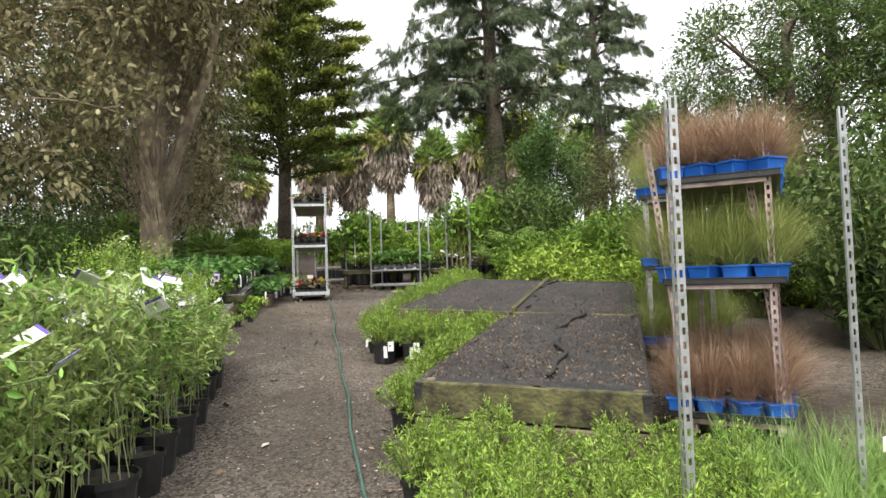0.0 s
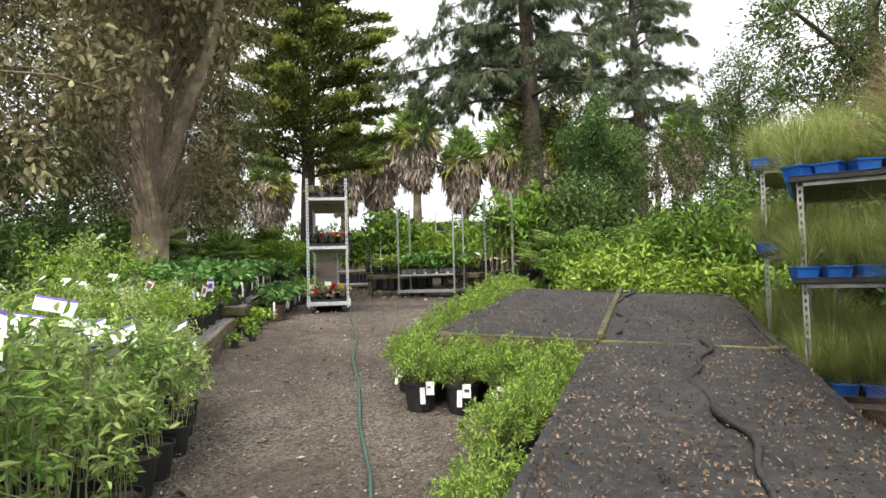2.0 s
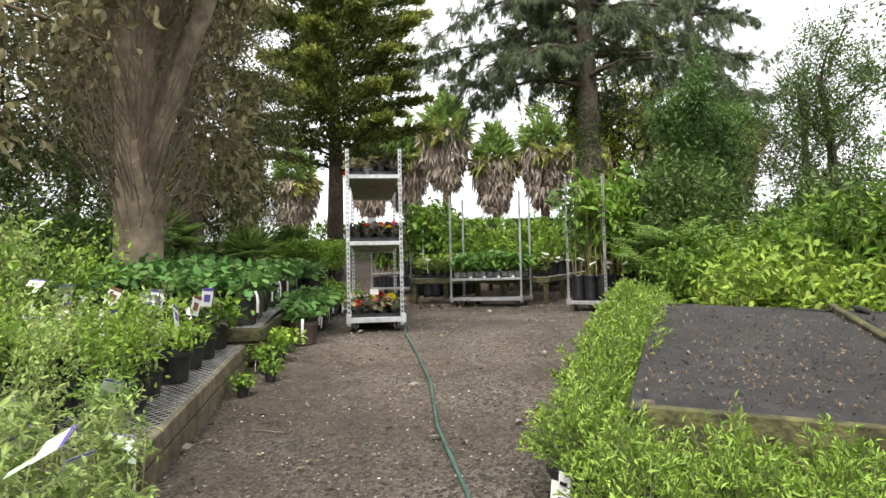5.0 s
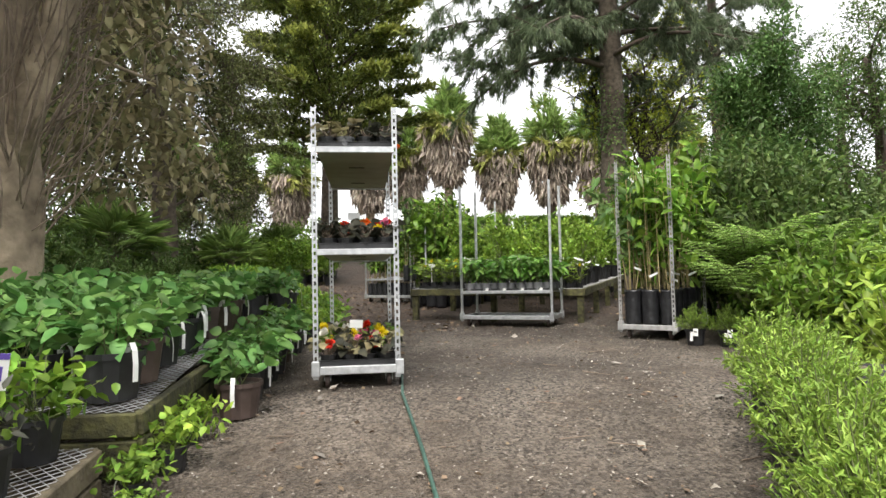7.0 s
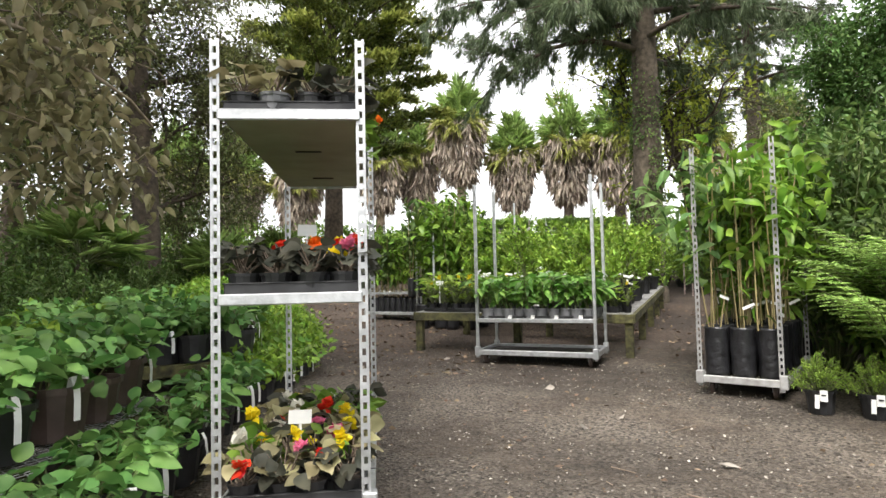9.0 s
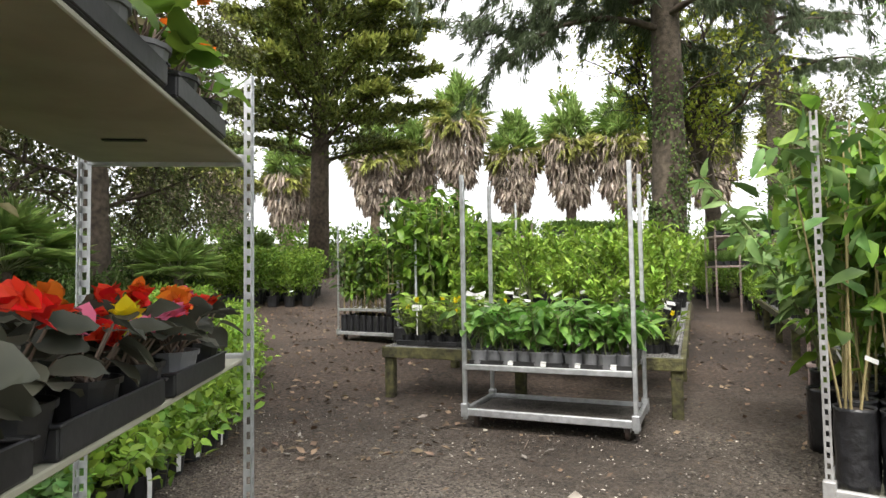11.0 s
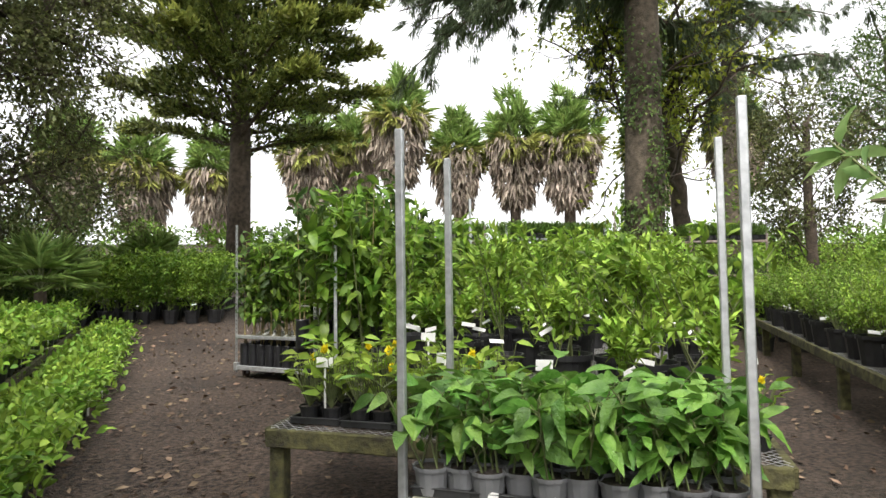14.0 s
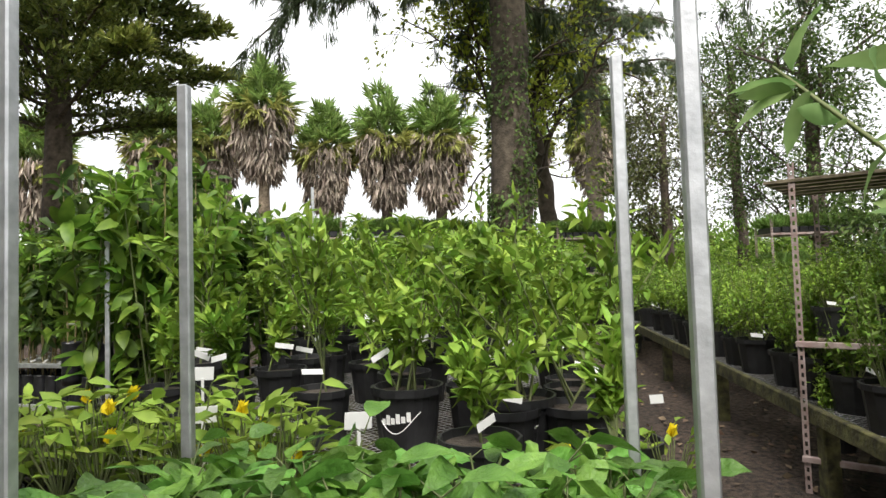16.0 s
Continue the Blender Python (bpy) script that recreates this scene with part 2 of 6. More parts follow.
def tube(bm, pts, radii, sides=8, cap=True):
    """A tapered tube along points."""
    rings = []
    pts = [Vector(p) for p in pts]
    ref = None
    for i, p in enumerate(pts):
        d = (pts[min(i + 1, len(pts) - 1)] - pts[max(i - 1, 0)]).normalized()
        if ref is None:
            ref = d.orthogonal().normalized()
        u = (ref - d * ref.dot(d)).normalized()
        ref = u
        w = d.cross(u)
        r = radii[i] if hasattr(radii, "__len__") else radii
        rings.append([bm.verts.new(p + (u * math.cos(2 * math.pi * k / sides) + w * math.sin(2 * math.pi * k / sides)) * r) for k in range(sides)])
    for a, b in zip(rings, rings[1:]):
        for k in range(sides):
            bm.faces.new((a[k], a[(k + 1) % sides], b[(k + 1) % sides], b[k]))
    if cap:
        bm.faces.new(rings[0][::-1])
        bm.faces.new(rings[-1])
    return bm


def unit(a):
    return a / np.maximum(np.linalg.norm(a, axis=1, keepdims=True), 1e-9)


def leaves(name, P, D, L, W, material, parent, fine=False, fold=0.25, droop=0.2, label="", shape=0.45):
    """Many leaves in one mesh: base points P, directions D, lengths L, widths W, folded along the midrib."""
    P, D = np.asarray(P, float), unit(np.asarray(D, float))
    n = len(P)
    L = np.broadcast_to(np.asarray(L, float), (n,))[:, None]
    W = np.broadcast_to(np.asarray(W, float), (n,))[:, None]
    R = rng.normal(size=(n, 3)) * 0.5 + ZUP
    S = unit(np.cross(D, R))
    N = np.cross(S, D)
    if fine == 0.5:
        def flat(f, w, dr):
            c = P + D * L * f - N * L * dr
            return c + S * W * w / 2 + N * W * fold * w, c - S * W * w / 2 + N * W * fold * w
        l1, r1 = flat(0.26, 0.85, droop * 0.05)
        l2, r2 = flat(0.62, 0.8, droop * 0.35)
        V = np.stack([P, l1, l2, P + D * L - N * L * droop, r2, r1], 1).reshape(-1, 3)
        o = np.arange(n)[:, None] * 6
        F = np.concatenate([o + t for t in ([0, 3, 1], [1, 3, 2], [0, 5, 3], [5, 4, 3])], 1).reshape(-1, 3)
    elif not fine:
        m = P + D * L * shape
        V = np.stack([P, m + S * W / 2 + N * W * fold, P + D * L - N * L * droop, m - S * W / 2 + N * W * fold], 1).reshape(-1, 3)
        o = np.arange(n)[:, None] * 4
        F = np.concatenate([o + [0, 2, 1], o + [0, 3, 2]], 1).reshape(-1, 3)
    else:
        def ring(f, w, dr):
            c = P + D * L * f - N * L * dr
            return c, c + S * W * w / 2 + N * W * fold * w, c - S * W * w / 2 + N * W * fold * w
        sec = ((0.3, 1.0), (0.64, 0.78)) if fine is True else ((0.1, 0.55), (0.26, 0.93), (0.45, 1.0), (0.64, 0.82), (0.82, 0.48), (0.93, 0.2))
        k = len(sec)
        cols = [P]
        for j, (f, w) in enumerate(sec):
            c, a, b = ring(f, w, droop * f * f)
            if k > 2:
                wv = rng.normal(size=(n, 1)) * W * 0.05
                a, b = a + N * wv, b - N * wv
            cols += [c, a, b]
        cols.append(P + D * L - N * L * droop)
        m = len(cols)
        V = np.stack(cols, 1).reshape(-1, 3)
        o = np.arange(n)[:, None] * m
        tris = [[0, 1, 2], [0, 3, 1]]
        for j in range(k - 1):
            c, d = 1 + 3 * j, 4 + 3 * j
            tris += [[c + 1, c, d], [c + 1, d, d + 1], [c, c + 2, d + 2], [c, d + 2, d]]
        c = 1 + 3 * (k - 1)
        tris += [[c + 1, c, m - 1], [c, c + 2, m - 1]]
        F = np.concatenate([o + t for t in tris], 1).reshape(-1, 3)
    ob = link(name, npmesh(name, V, F, bool(fine)), material, parent, label)
    ob["kind"] = "stuff"
    return ob


def sticks(name, A, B, r0, r1, material, parent, sides=3, label=""):
    """Many straight tapered stems in one mesh, from points A to points B."""
    A, B = np.asarray(A, float), np.asarray(B, float)
    n = len(A)
    r0, r1 = (np.broadcast_to(np.asarray(r, float), (n,))[:, None] for r in (r0, r1))
    D = unit(B - A)
    U = unit(np.cross(D, np.array([0.31, 0.77, 0.2])))
    W = np.cross(D, U)
    V = []
    for C, r in ((A, r0), (B, r1)):
        for k in range(sides):
            a = 2 * math.pi * k / sides
            V.append(C + (U * math.cos(a) + W * math.sin(a)) * r)
    V = np.stack(V, 1).reshape(-1, 3)
    o = np.arange(n)[:, None] * (2 * sides)
    F = np.concatenate([o + [k, (k + 1) % sides, sides + (k + 1) % sides, sides + k] for k in range(sides)], 1).reshape(-1, 4)
    ob = link(name, npmesh(name, V, F, True), material, parent, label)
    if n > 3:
        ob["kind"] = "stuff"
    return ob


def dirs(n, up=0.3, spread=1.0):
    d = rng.normal(size=(n, 3)) * spread
    d[:, 2] += up
    return unit(d)

# ---- ground ----
def build_ground():
    xs = np.concatenate([np.linspace(-90, -9, 28), np.linspace(-8, 14, 111), np.linspace(15, 95, 28)])
    ys = np.concatenate([np.linspace(-60, -13, 20), np.linspace(-12.5, 20, 164), np.linspace(21, 110, 40)])
    X, Y = np.meshgrid(xs, ys)
    Z = np.interp(Y, GY, GZ)
    bumpy = np.array([[noise.noise(Vector((x * 1.3, y * 1.3, 3.1))) * 0.012 + noise.noise(Vector((x * 4, y * 4, 0.4))) * 0.008 for x in xs] for y in ys])
    V = np.stack([X, Y, Z + bumpy], -1).reshape(-1, 3)
    nx = len(xs)
    i = np.arange((len(ys) - 1) * (nx - 1))
    a = i // (nx - 1) * nx + i % (nx - 1)
    F = np.stack([a, a + 1, a + nx + 1, a + nx], 1)
    m = bpy.data.materials.new("ground_soil_and_gravel")
    m.use_nodes = True
    n, l = m.node_tree.nodes, m.node_tree.links
    p = n["Principled BSDF"]
    tc = n.new("ShaderNodeTexCoord")

    def nz(s, d=5):
        t = n.new("ShaderNodeTexNoise")
        t.inputs["Scale"].default_value, t.inputs["Detail"].default_value = s, d
        l.new(tc.outputs["Object"], t.inputs["Vector"])
        return t.outputs["Fac"]

    def rampc(f, p0, p1, c0, c1):
        r = n.new("ShaderNodeValToRGB")
        r.color_ramp.elements[0].position, r.color_ramp.elements[1].position = p0, p1
        r.color_ramp.elements[0].color, r.color_ramp.elements[1].color = (*c0, 1), (*c1, 1)
        l.new(f, r.inputs["Fac"])
        return r.outputs["Color"]

    def mix(f, a, b, mode="MIX"):
        x = n.new("ShaderNodeMix")
        x.data_type, x.blend_type = "RGBA", mode
        if isinstance(f, float):
            x.inputs["Factor"].default_value = f
        else:
            l.new(f, x.inputs["Factor"])
        l.new(a, x.inputs["A"])
        l.new(b, x.inputs["B"])
        return x.outputs["Result"]

    soil = rampc(nz(9, 10), 0.3, 0.72, (0.045, 0.032, 0.022), (0.15, 0.112, 0.08))
    vor = n.new("ShaderNodeTexVoronoi")
    vor.inputs["Scale"].default_value = 62
    l.new(tc.outputs["Object"], vor.inputs["Vector"])
    stones = rampc(vor.outputs["Color"], 0.1, 0.95, (0.03, 0.024, 0.019), (0.37, 0.31, 0.25))
    patch = rampc(nz(1.1, 6), 0.4, 0.62, (0.3, 0.3, 0.3), (0.95, 0.95, 0.95))
    both = mix(patch, soil, stones)
    sep = n.new("ShaderNodeSeparateXYZ")
    l.new(tc.outputs["Object"], sep.inputs[0])
    wob = n.new("ShaderNodeMath")
    wob.operation = "MULTIPLY_ADD"
    l.new(nz(0.7, 4), wob.inputs[0])
    wob.inputs[1].default_value = 4.0
    l.new(sep.outputs["Y"], wob.inputs[2])
    far = n.new("ShaderNodeMapRange")
    far.inputs["From Min"].default_value, far.inputs["From Max"].default_value = 4.6, 7.6
    l.new(wob.outputs[0], far.inputs["Value"])
    loam = rampc(nz(26, 12), 0.34, 0.7, (0.024, 0.016, 0.012), (0.165, 0.115, 0.083))
    both = mix(far.outputs["Result"], both, loam)
    damp = rampc(nz(0.45, 3), 0.35, 0.65, (0.5, 0.5, 0.5), (1.05, 1.05, 1.05))
    l.new(mix(1.0, both, damp, "MULTIPLY"), p.inputs["Base Color"])
    p.inputs["Roughness"].default_value = 0.9
    bu = n.new("ShaderNodeBump")
    bu.inputs["Strength"].default_value, bu.inputs["Distance"].default_value = 0.9, 0.03
    add = n.new("ShaderNodeMath")
    l.new(nz(60, 6), add.inputs[0])
    l.new(vor.outputs["Distance"], add.inputs[1])
    l.new(add.outputs[0], bu.inputs["Height"])
    l.new(bu.outputs["Normal"], p.inputs["Normal"])
    ob = link("ground", npmesh("ground", V, F, True), m, None)
    tagged(ob, "dark damp soil and fine gravel path of a plant nursery", "ground", kind="structure")


build_ground()


# ---- raised beds ----
def slab_bed(name, fl, wid, dep, h, label, front=True):
    """A raised bed: timber sides, weed mat stretched over a slightly domed fill; fl is the near left corner on plan."""
    fl = np.array(fl)
    th = empty(name, fl[0], fl[1], 0, TH)
    cz = lambda a, b: G(*(fl + UX * a + VX * b))
    nx, ny = 26, 44
    V = []
    for j in range(ny + 1):
        for i in range(nx + 1):
            a, b = wid * i / nx, dep * j / ny
            z = cz(a, b) + h + 0.012 * noise.noise(Vector((a * 5, b * 5, h))) + 0.02 * noise.noise(Vector((a * 1.6, b * 1.6, 2 + h)))
            z += 0.02 * math.exp(-((a - wid * 0.55 - 0.07 * math.sin(b * 3)) / 0.035) ** 2)
            z -= 0.03 * ((2 * a / wid - 1) ** 8 + (2 * b / dep - 1) ** 8)
            V.append((a, b, z))
    F = [(j * (nx + 1) + i, j * (nx + 1) + i + 1, (j + 1) * (nx + 1) + i + 1, (j + 1) * (nx + 1) + i) for j in range(ny) for i in range(nx)]
    link("weed_mat", npmesh("weed_mat", V, F, True), WEEDMAT, th, "black weed mat strewn with grit")
    for (a0, b0, a1, b1, two) in ((0, 0, wid, 0, front), (wid, 0, wid, dep, False), (wid, dep, 0, dep, False), (0, dep, 0, 0, False)):
        for k in range(2):
            zt = -0.02 - 0.2 * k
            p0, p1 = Vector((a0, b0, cz(a0, b0) + h + zt - 0.095)), Vector((a1, b1, cz(a1, b1) + h + zt - 0.095))
            d = p1 - p0
            bm = bmesh.new()
            box(bm, d.length + 0.05, 0.05, 0.19, bevel=0.006)
            n = 10
            bmesh.ops.subdivide_edges(bm, edges=[e for e in bm.edges if abs(e.verts[0].co.x - e.verts[1].co.x) > 0.5], cuts=n)
            for v in bm.verts:
                v.co.z += 0.006 * noise.noise(Vector((v.co.x * 2, k, a1 + b1)))
            q = d.to_track_quat("X", "Z").to_matrix().to_4x4()
            bm.transform(Matrix.Translation((p0 + p1) / 2) @ q @ Matrix.Translation((0, 0, -0.095)))
            part("side_board", bm, MOSSY if (front and k == 0 and b1 == 0 and b0 == 0) else WEEDMAT if k == 0 else TIMBER, th)
    for a, b in ((0.03, 0.06), (wid - 0.03, 0.06), (0.03, dep - 0.06), (wid - 0.03, dep - 0.06)):
        bm = bmesh.new()
        box(bm, 0.08, 0.08, h + 0.03, a, b, cz(a, b) - 0.05, bevel=0.008)
        part("corner_post", bm, TIMBER, th)
    # folds in the mat
    bm = bmesh.new()
    pts = [(wid * 0.55 + 0.07 * math.sin(b * 3) + 0.02 * math.sin(b * 11), b, cz(wid * 0.55, b) + h + 0.02) for b in np.linspace(0.1, dep - 0.1, 40)]
    tube(bm, pts, [0.012 + 0.022 * abs(noise.noise(Vector((0, b[1] * 2.5, 1)))) for b in pts], 7)
    part("mat_fold", bm, WEEDMAT, th, smooth=True)
    # grit lying on the mat
    n = 3600
    a, b = rng.random(n) * wid, rng.beta(1, 1.6, n) * dep
    Z = np.array([cz(i, j) for i, j in zip(a, b)]) + h + 0.012
    P = np.stack([a, b, Z], 1)
    leaves("grit", P, dirs(n, 0), rng.uniform(0.006, 0.028, n), rng.uniform(0.004, 0.014, n), DEADLEAF, th, droop=0, label="scattered grit and leaf litter")
    return tagged(th, label, "raised bed")


slab_bed("raised_bed", (1.0, -6.98), 1.2, 2.82, 0.46, "raised timber bed covered in black weed mat, with mossy front boards")
slab_bed("raised_bed", (1.24, -4.02), 2.36, 2.85, 0.47, "wide raised timber bed covered in wrinkled black weed mat")


# ---- trolleys ----
def post_mesh(H, style):
    bm = bmesh.new()
    if style == "tube":
        box(bm, 0.032, 0.032, H, bevel=0.004)
    else:
        for rz in (0, 90):
            for s in (-0.0125, 0.0125):
                box(bm, 0.01, 0.003, H, s if rz == 0 else -0.0125, 0 if rz == 0 else s + 0.0125, 0, rz, bevel=0)
            z = 0.0
            while z < H - 0.02:
                box(bm, 0.02, 0.003, 0.024, 0 if rz == 0 else -0.0125, 0 if rz == 0 else 0.0125, z, rz, bevel=0)
                z += 0.05
    return bm


def trolley(name, ox, oy, rz, w, d, H, shelves, label, style="perforated", metal=None, z=None, lean=None, posts=(0, 1, 2, 3), base=True, wheel_r=0.055, deck=None, shelfmat=None):
    """A plant trolley: ox, oy is its near left post; four posts, a base frame on castors, shelves at the given heights."""
    metal = metal or STEEL
    th = empty(name, ox, oy, z, rz)
    bz = 0.1
    cs = [(0, 0), (w, 0), (w, d), (0, d)]
    for i in posts:
        bm = post_mesh(H - 0.07, style)
        bm.transform(pose(cs[i][0], cs[i][1], 0.07, *(lean or {}).get(i, (0, 0, 0)), ) @ pose(0, 0, 0, 0, 0, 90 * i))
        part("post", bm, metal, th)
    if base:
        for (x, y, sx, sy) in ((w / 2, 0, w + 0.02, 0.035), (w / 2, d, w + 0.02, 0.035), (0, d / 2, 0.035, d - 0.04), (w, d / 2, 0.035, d - 0.04)):
            bm = bmesh.new()
            box(bm, sx, sy, 0.055, x, y, bz, bevel=0.005)
            part("base_rail", bm, metal, th)
        bm = bmesh.new()
        box(bm, w - 0.03, d - 0.03, 0.012, w / 2, d / 2, bz + 0.012, bevel=0.003)
        part("base_deck", bm, deck or PLY, th)
        for x, y in cs:
            bm = bmesh.new()
            box(bm, 0.055, 0.055, 0.1, x, y, bz - 0.01, bevel=0.004)
            part("corner_socket", bm, metal, th)
        for x, y in ((0.07, 0.09), (w - 0.07, 0.09), (w - 0.07, d - 0.09), (0.07, d - 0.09)):
            bm = bmesh.new()
            bmesh.ops.create_cone(bm, cap_ends=True, segments=20, radius1=wheel_r, radius2=wheel_r, depth=0.03, matrix=pose(x, y, wheel_r, 0, 90, 0))
            bmesh.ops.bevel(bm, geom=[e for e in bm.edges if len(e.link_faces) == 2 and any(len(f.verts) > 6 for f in e.link_faces)], offset=0.006, segments=2, affect="EDGES")
            wh = part("castor", bm, MATS.get("brown_plastic"), th)
            bm = bmesh.new()
            for s in (-0.022, 0.022):
                box(bm, 0.005, 0.04, bz - wheel_r + 0.02, x + s, y, wheel_r - 0.01, bevel=0.001)
            box(bm, 0.055, 0.055, 0.006, x, y, bz - 0.005, bevel=0.001)
            part("fork", bm, metal, wh)
    for s in shelves:
        bm = bmesh.new()
        box(bm, w - 0.045, d + 0.01, 0.014, w / 2, d / 2, s, bevel=0.003)
        sh = part("shelf", bm, shelfmat or PLY, th)
        for (x, y, sx, sy) in ((w / 2, -0.02, w - 0.03, 0.022), (w / 2, d + 0.02, w - 0.03, 0.022)):
            bm = bmesh.new()
            box(bm, sx, sy, 0.042, x, y, s - 0.012, bevel=0.004)
            part("shelf_edge", bm, metal, sh)
        for y in (d * 0.35, d * 0.8):
            bm = bmesh.new()
            box(bm, 0.12, 0.02, 0.004, w / 2, y, s - 0.006, bevel=0.001)
            part("shelf_slot", bm, INK, sh)
    return tagged(th, label, "trolley")


trolley_a = trolley("plant_trolley", 0.0, 0.0, 0.6, 0.555, 1.7, 1.9, (0.905, 1.595), "galvanised plant trolley with plywood shelves carrying begonias")
trolley_b = trolley("plant_trolley", 1.60, 4.20, -29, 1.25, 0.64, 1.94, (0.46,), "galvanised trolley with bare tube posts and a soil-strewn base", style="tube", deck=GRAVEL, metal=STEEL, wheel_r=0.062)
trolley_c = trolley("plant_trolley", 3.06, 2.26, -43, 0.58, 1.25, 1.94, (), "worn galvanised trolley holding bagged saplings", metal=WORN)
trolley_d = trolley("plant_trolley", 0.22, 9.75, -38, 1.25, 0.6, 1.9, (0.5,), "galvanised trolley packed with tall bagged laurel-like plants", style="perforated")
EA = -40
trolley_e = trolley("grass_trolley", 2.56, -7.02, EA, 0.54, 1.3, 1.73, (0.9, 1.5), "pale worn trolley with shelves of blue-potted grasses", metal=RUSTY, lean={0: (0, 0, 0), 1: (0, 0, 0)}, shelfmat=BROWNP)
trolley_e0 = trolley("grass_trolley", 1.72, -8.42, 7, 0.8, 1.3, 1.74, (), "empty galvanised trolley frame with only two posts standing", posts=(0, 1), base=False)
trolley_e2 = trolley("grass_trolley", 3.45, -5.2, EA, 0.54, 1.3, 1.75, (0.85, 1.5), "galvanised trolley with trays of blue-potted grasses", metal=WORN, shelfmat=BROWNP)
trolley_e3 = trolley("grass_trolley", 4.2, -3.85, EA, 0.54, 1.3, 1.8, (0.95, 1.7), "galvanised trolley with a tray of short green grass", metal=WORN, shelfmat=BROWNP)


# ---- trees ----
def grow(p, d, length, radius, depth, opt, segs, twigs):
    """Recursive limbs: segs gets (points, radii), twigs gets the points and directions of the last shoots."""
    n = opt.get("n", 5)
    pts, rs = [p.copy()], [radius]
    d = d.normalized()
    for i in range(n):
        d = (d + Vector(rng.normal(size=3)) * (opt["gnarl"] if depth else opt.get("gnarl0", 0.035)) + Vector((0, 0, opt["up"] if depth else opt.get("up0", 0.1)))).normalized()
        p = p + d * (length / n)
        pts.append(p.copy())
        rs.append(radius * (1 - (1 - opt["taper"]) * (i + 1) / n))
    segs.append((pts, rs, depth))
    if depth >= opt["depth"]:
        for i in range(1, n + 1):
            twigs.append((pts[i], d.copy()))
        return
    k = opt["kids"][depth]
    for i in range(k):
        f = opt.get("first", 0.3) if depth == 0 else 0.2
        f = f + (1 - f) * (i + rng.random() * 0.6) / k
        j = min(int(f * n), n - 1)
        q = pts[j].lerp(pts[j + 1], f * n - j)
        ax = (pts[j + 1] - pts[j]).normalized()
        az = i * 2.4 + rng.random() * 0.9
        side = Matrix.Rotation(az, 3, ax) @ ax.orthogonal().normalized()
        nd = (ax * math.cos(opt["angle"]) + side * math.sin(opt["angle"]))
        sh = 1 - opt.get("cone", 0.35) * f if depth == 0 else 1
        grow(q, nd, length * opt["ratio"] * sh * rng.uniform(0.7, 1.15), rs[j] * opt["rratio"], depth + 1, opt, segs, twigs)


def tree(name, x, y, H, r, opt, bark, leaf, label, nleaf, L, W, spread, hang=0.0, lean=(0, 0), fine=False, root=1.35, keep=None, clump=11, shoots=False, cr=None):
    th = empty(name, x, y)
    segs, twigs = [], []
    grow(Vector((0, 0, -0.1)), Vector((lean[0], lean[1], 1)), H, r, 0, opt, segs, twigs)
    bm = bmesh.new()
    pts, rs, _ = segs[0]
    fine_pts, fine_rs = [], []
    for i in range(len(pts) - 1):
        for k in range(4):
            f = k / 4
            fine_pts.append(pts[i].lerp(pts[i + 1], f))
            fine_rs.append((rs[i] * (1 - f) + rs[i + 1] * f))
    for i in range(min(3, len(fine_rs))):
        fine_rs[i] *= 1 + (root - 1) * (1 - i / 3)
    tube(bm, fine_pts, fine_rs, 16)
    for v in bm.verts:
        c = noise.noise(Vector((v.co.x * 6, v.co.y * 6, v.co.z * 1.4)))
        v.co.x += c * r * 0.22
        v.co.y += noise.noise(Vector((v.co.y * 6, v.co.x * 6, v.co.z * 1.4 + 7))) * r * 0.22
    part("trunk", bm, bark, th, smooth=True)
    bm = bmesh.new()
    if keep is not None:
        segs = [s for s in segs if s[2] == 0 or keep(np.array([list(s[0][-1])]))[0]]
    for pts, rs, dp in segs[1:]:
        if dp == 1 and pts[0].z < 3.8:
            rs = [q * 0.4 for q in rs]
        tube(bm, pts, [max(q, 0.006) for q in rs], 6 if dp == 1 else 3, cap=False)
    part("branchwork", bm, bark, th, smooth=True)
    T = np.array([t[0] for t in twigs])
    Dr = np.array([t[1] for t in twigs])
    nc = nleaf // clump
    idx = rng.integers(0, len(T), nc)
    C = T[idx] + rng.normal(size=(nc, 3)) * np.array(spread)
    ic = rng.integers(0, nc, nleaf)
    off = rng.normal(size=(nleaf, 3)) * (cr or L * 0.95)
    P = C[ic] + off
    D = Dr[idx][ic] * 0.4 + unit(off) * 0.8 + rng.normal(size=(nleaf, 3)) * 0.4 + np.array([0, 0, -hang])
    if shoots:
        sticks("twig", T[idx], C, 0.007, 0.004, bark, th)
    if keep is not None:
        ok = keep(P)
        P, D = P[ok], D[ok]
        nleaf = len(P)
    leaves("crown", P, D, rng.uniform(L * 0.6, L * 1.25, nleaf), rng.uniform(W * 0.7, W * 1.2, nleaf), leaf, th, fine=fine)
    return tagged(th, label, "tree")


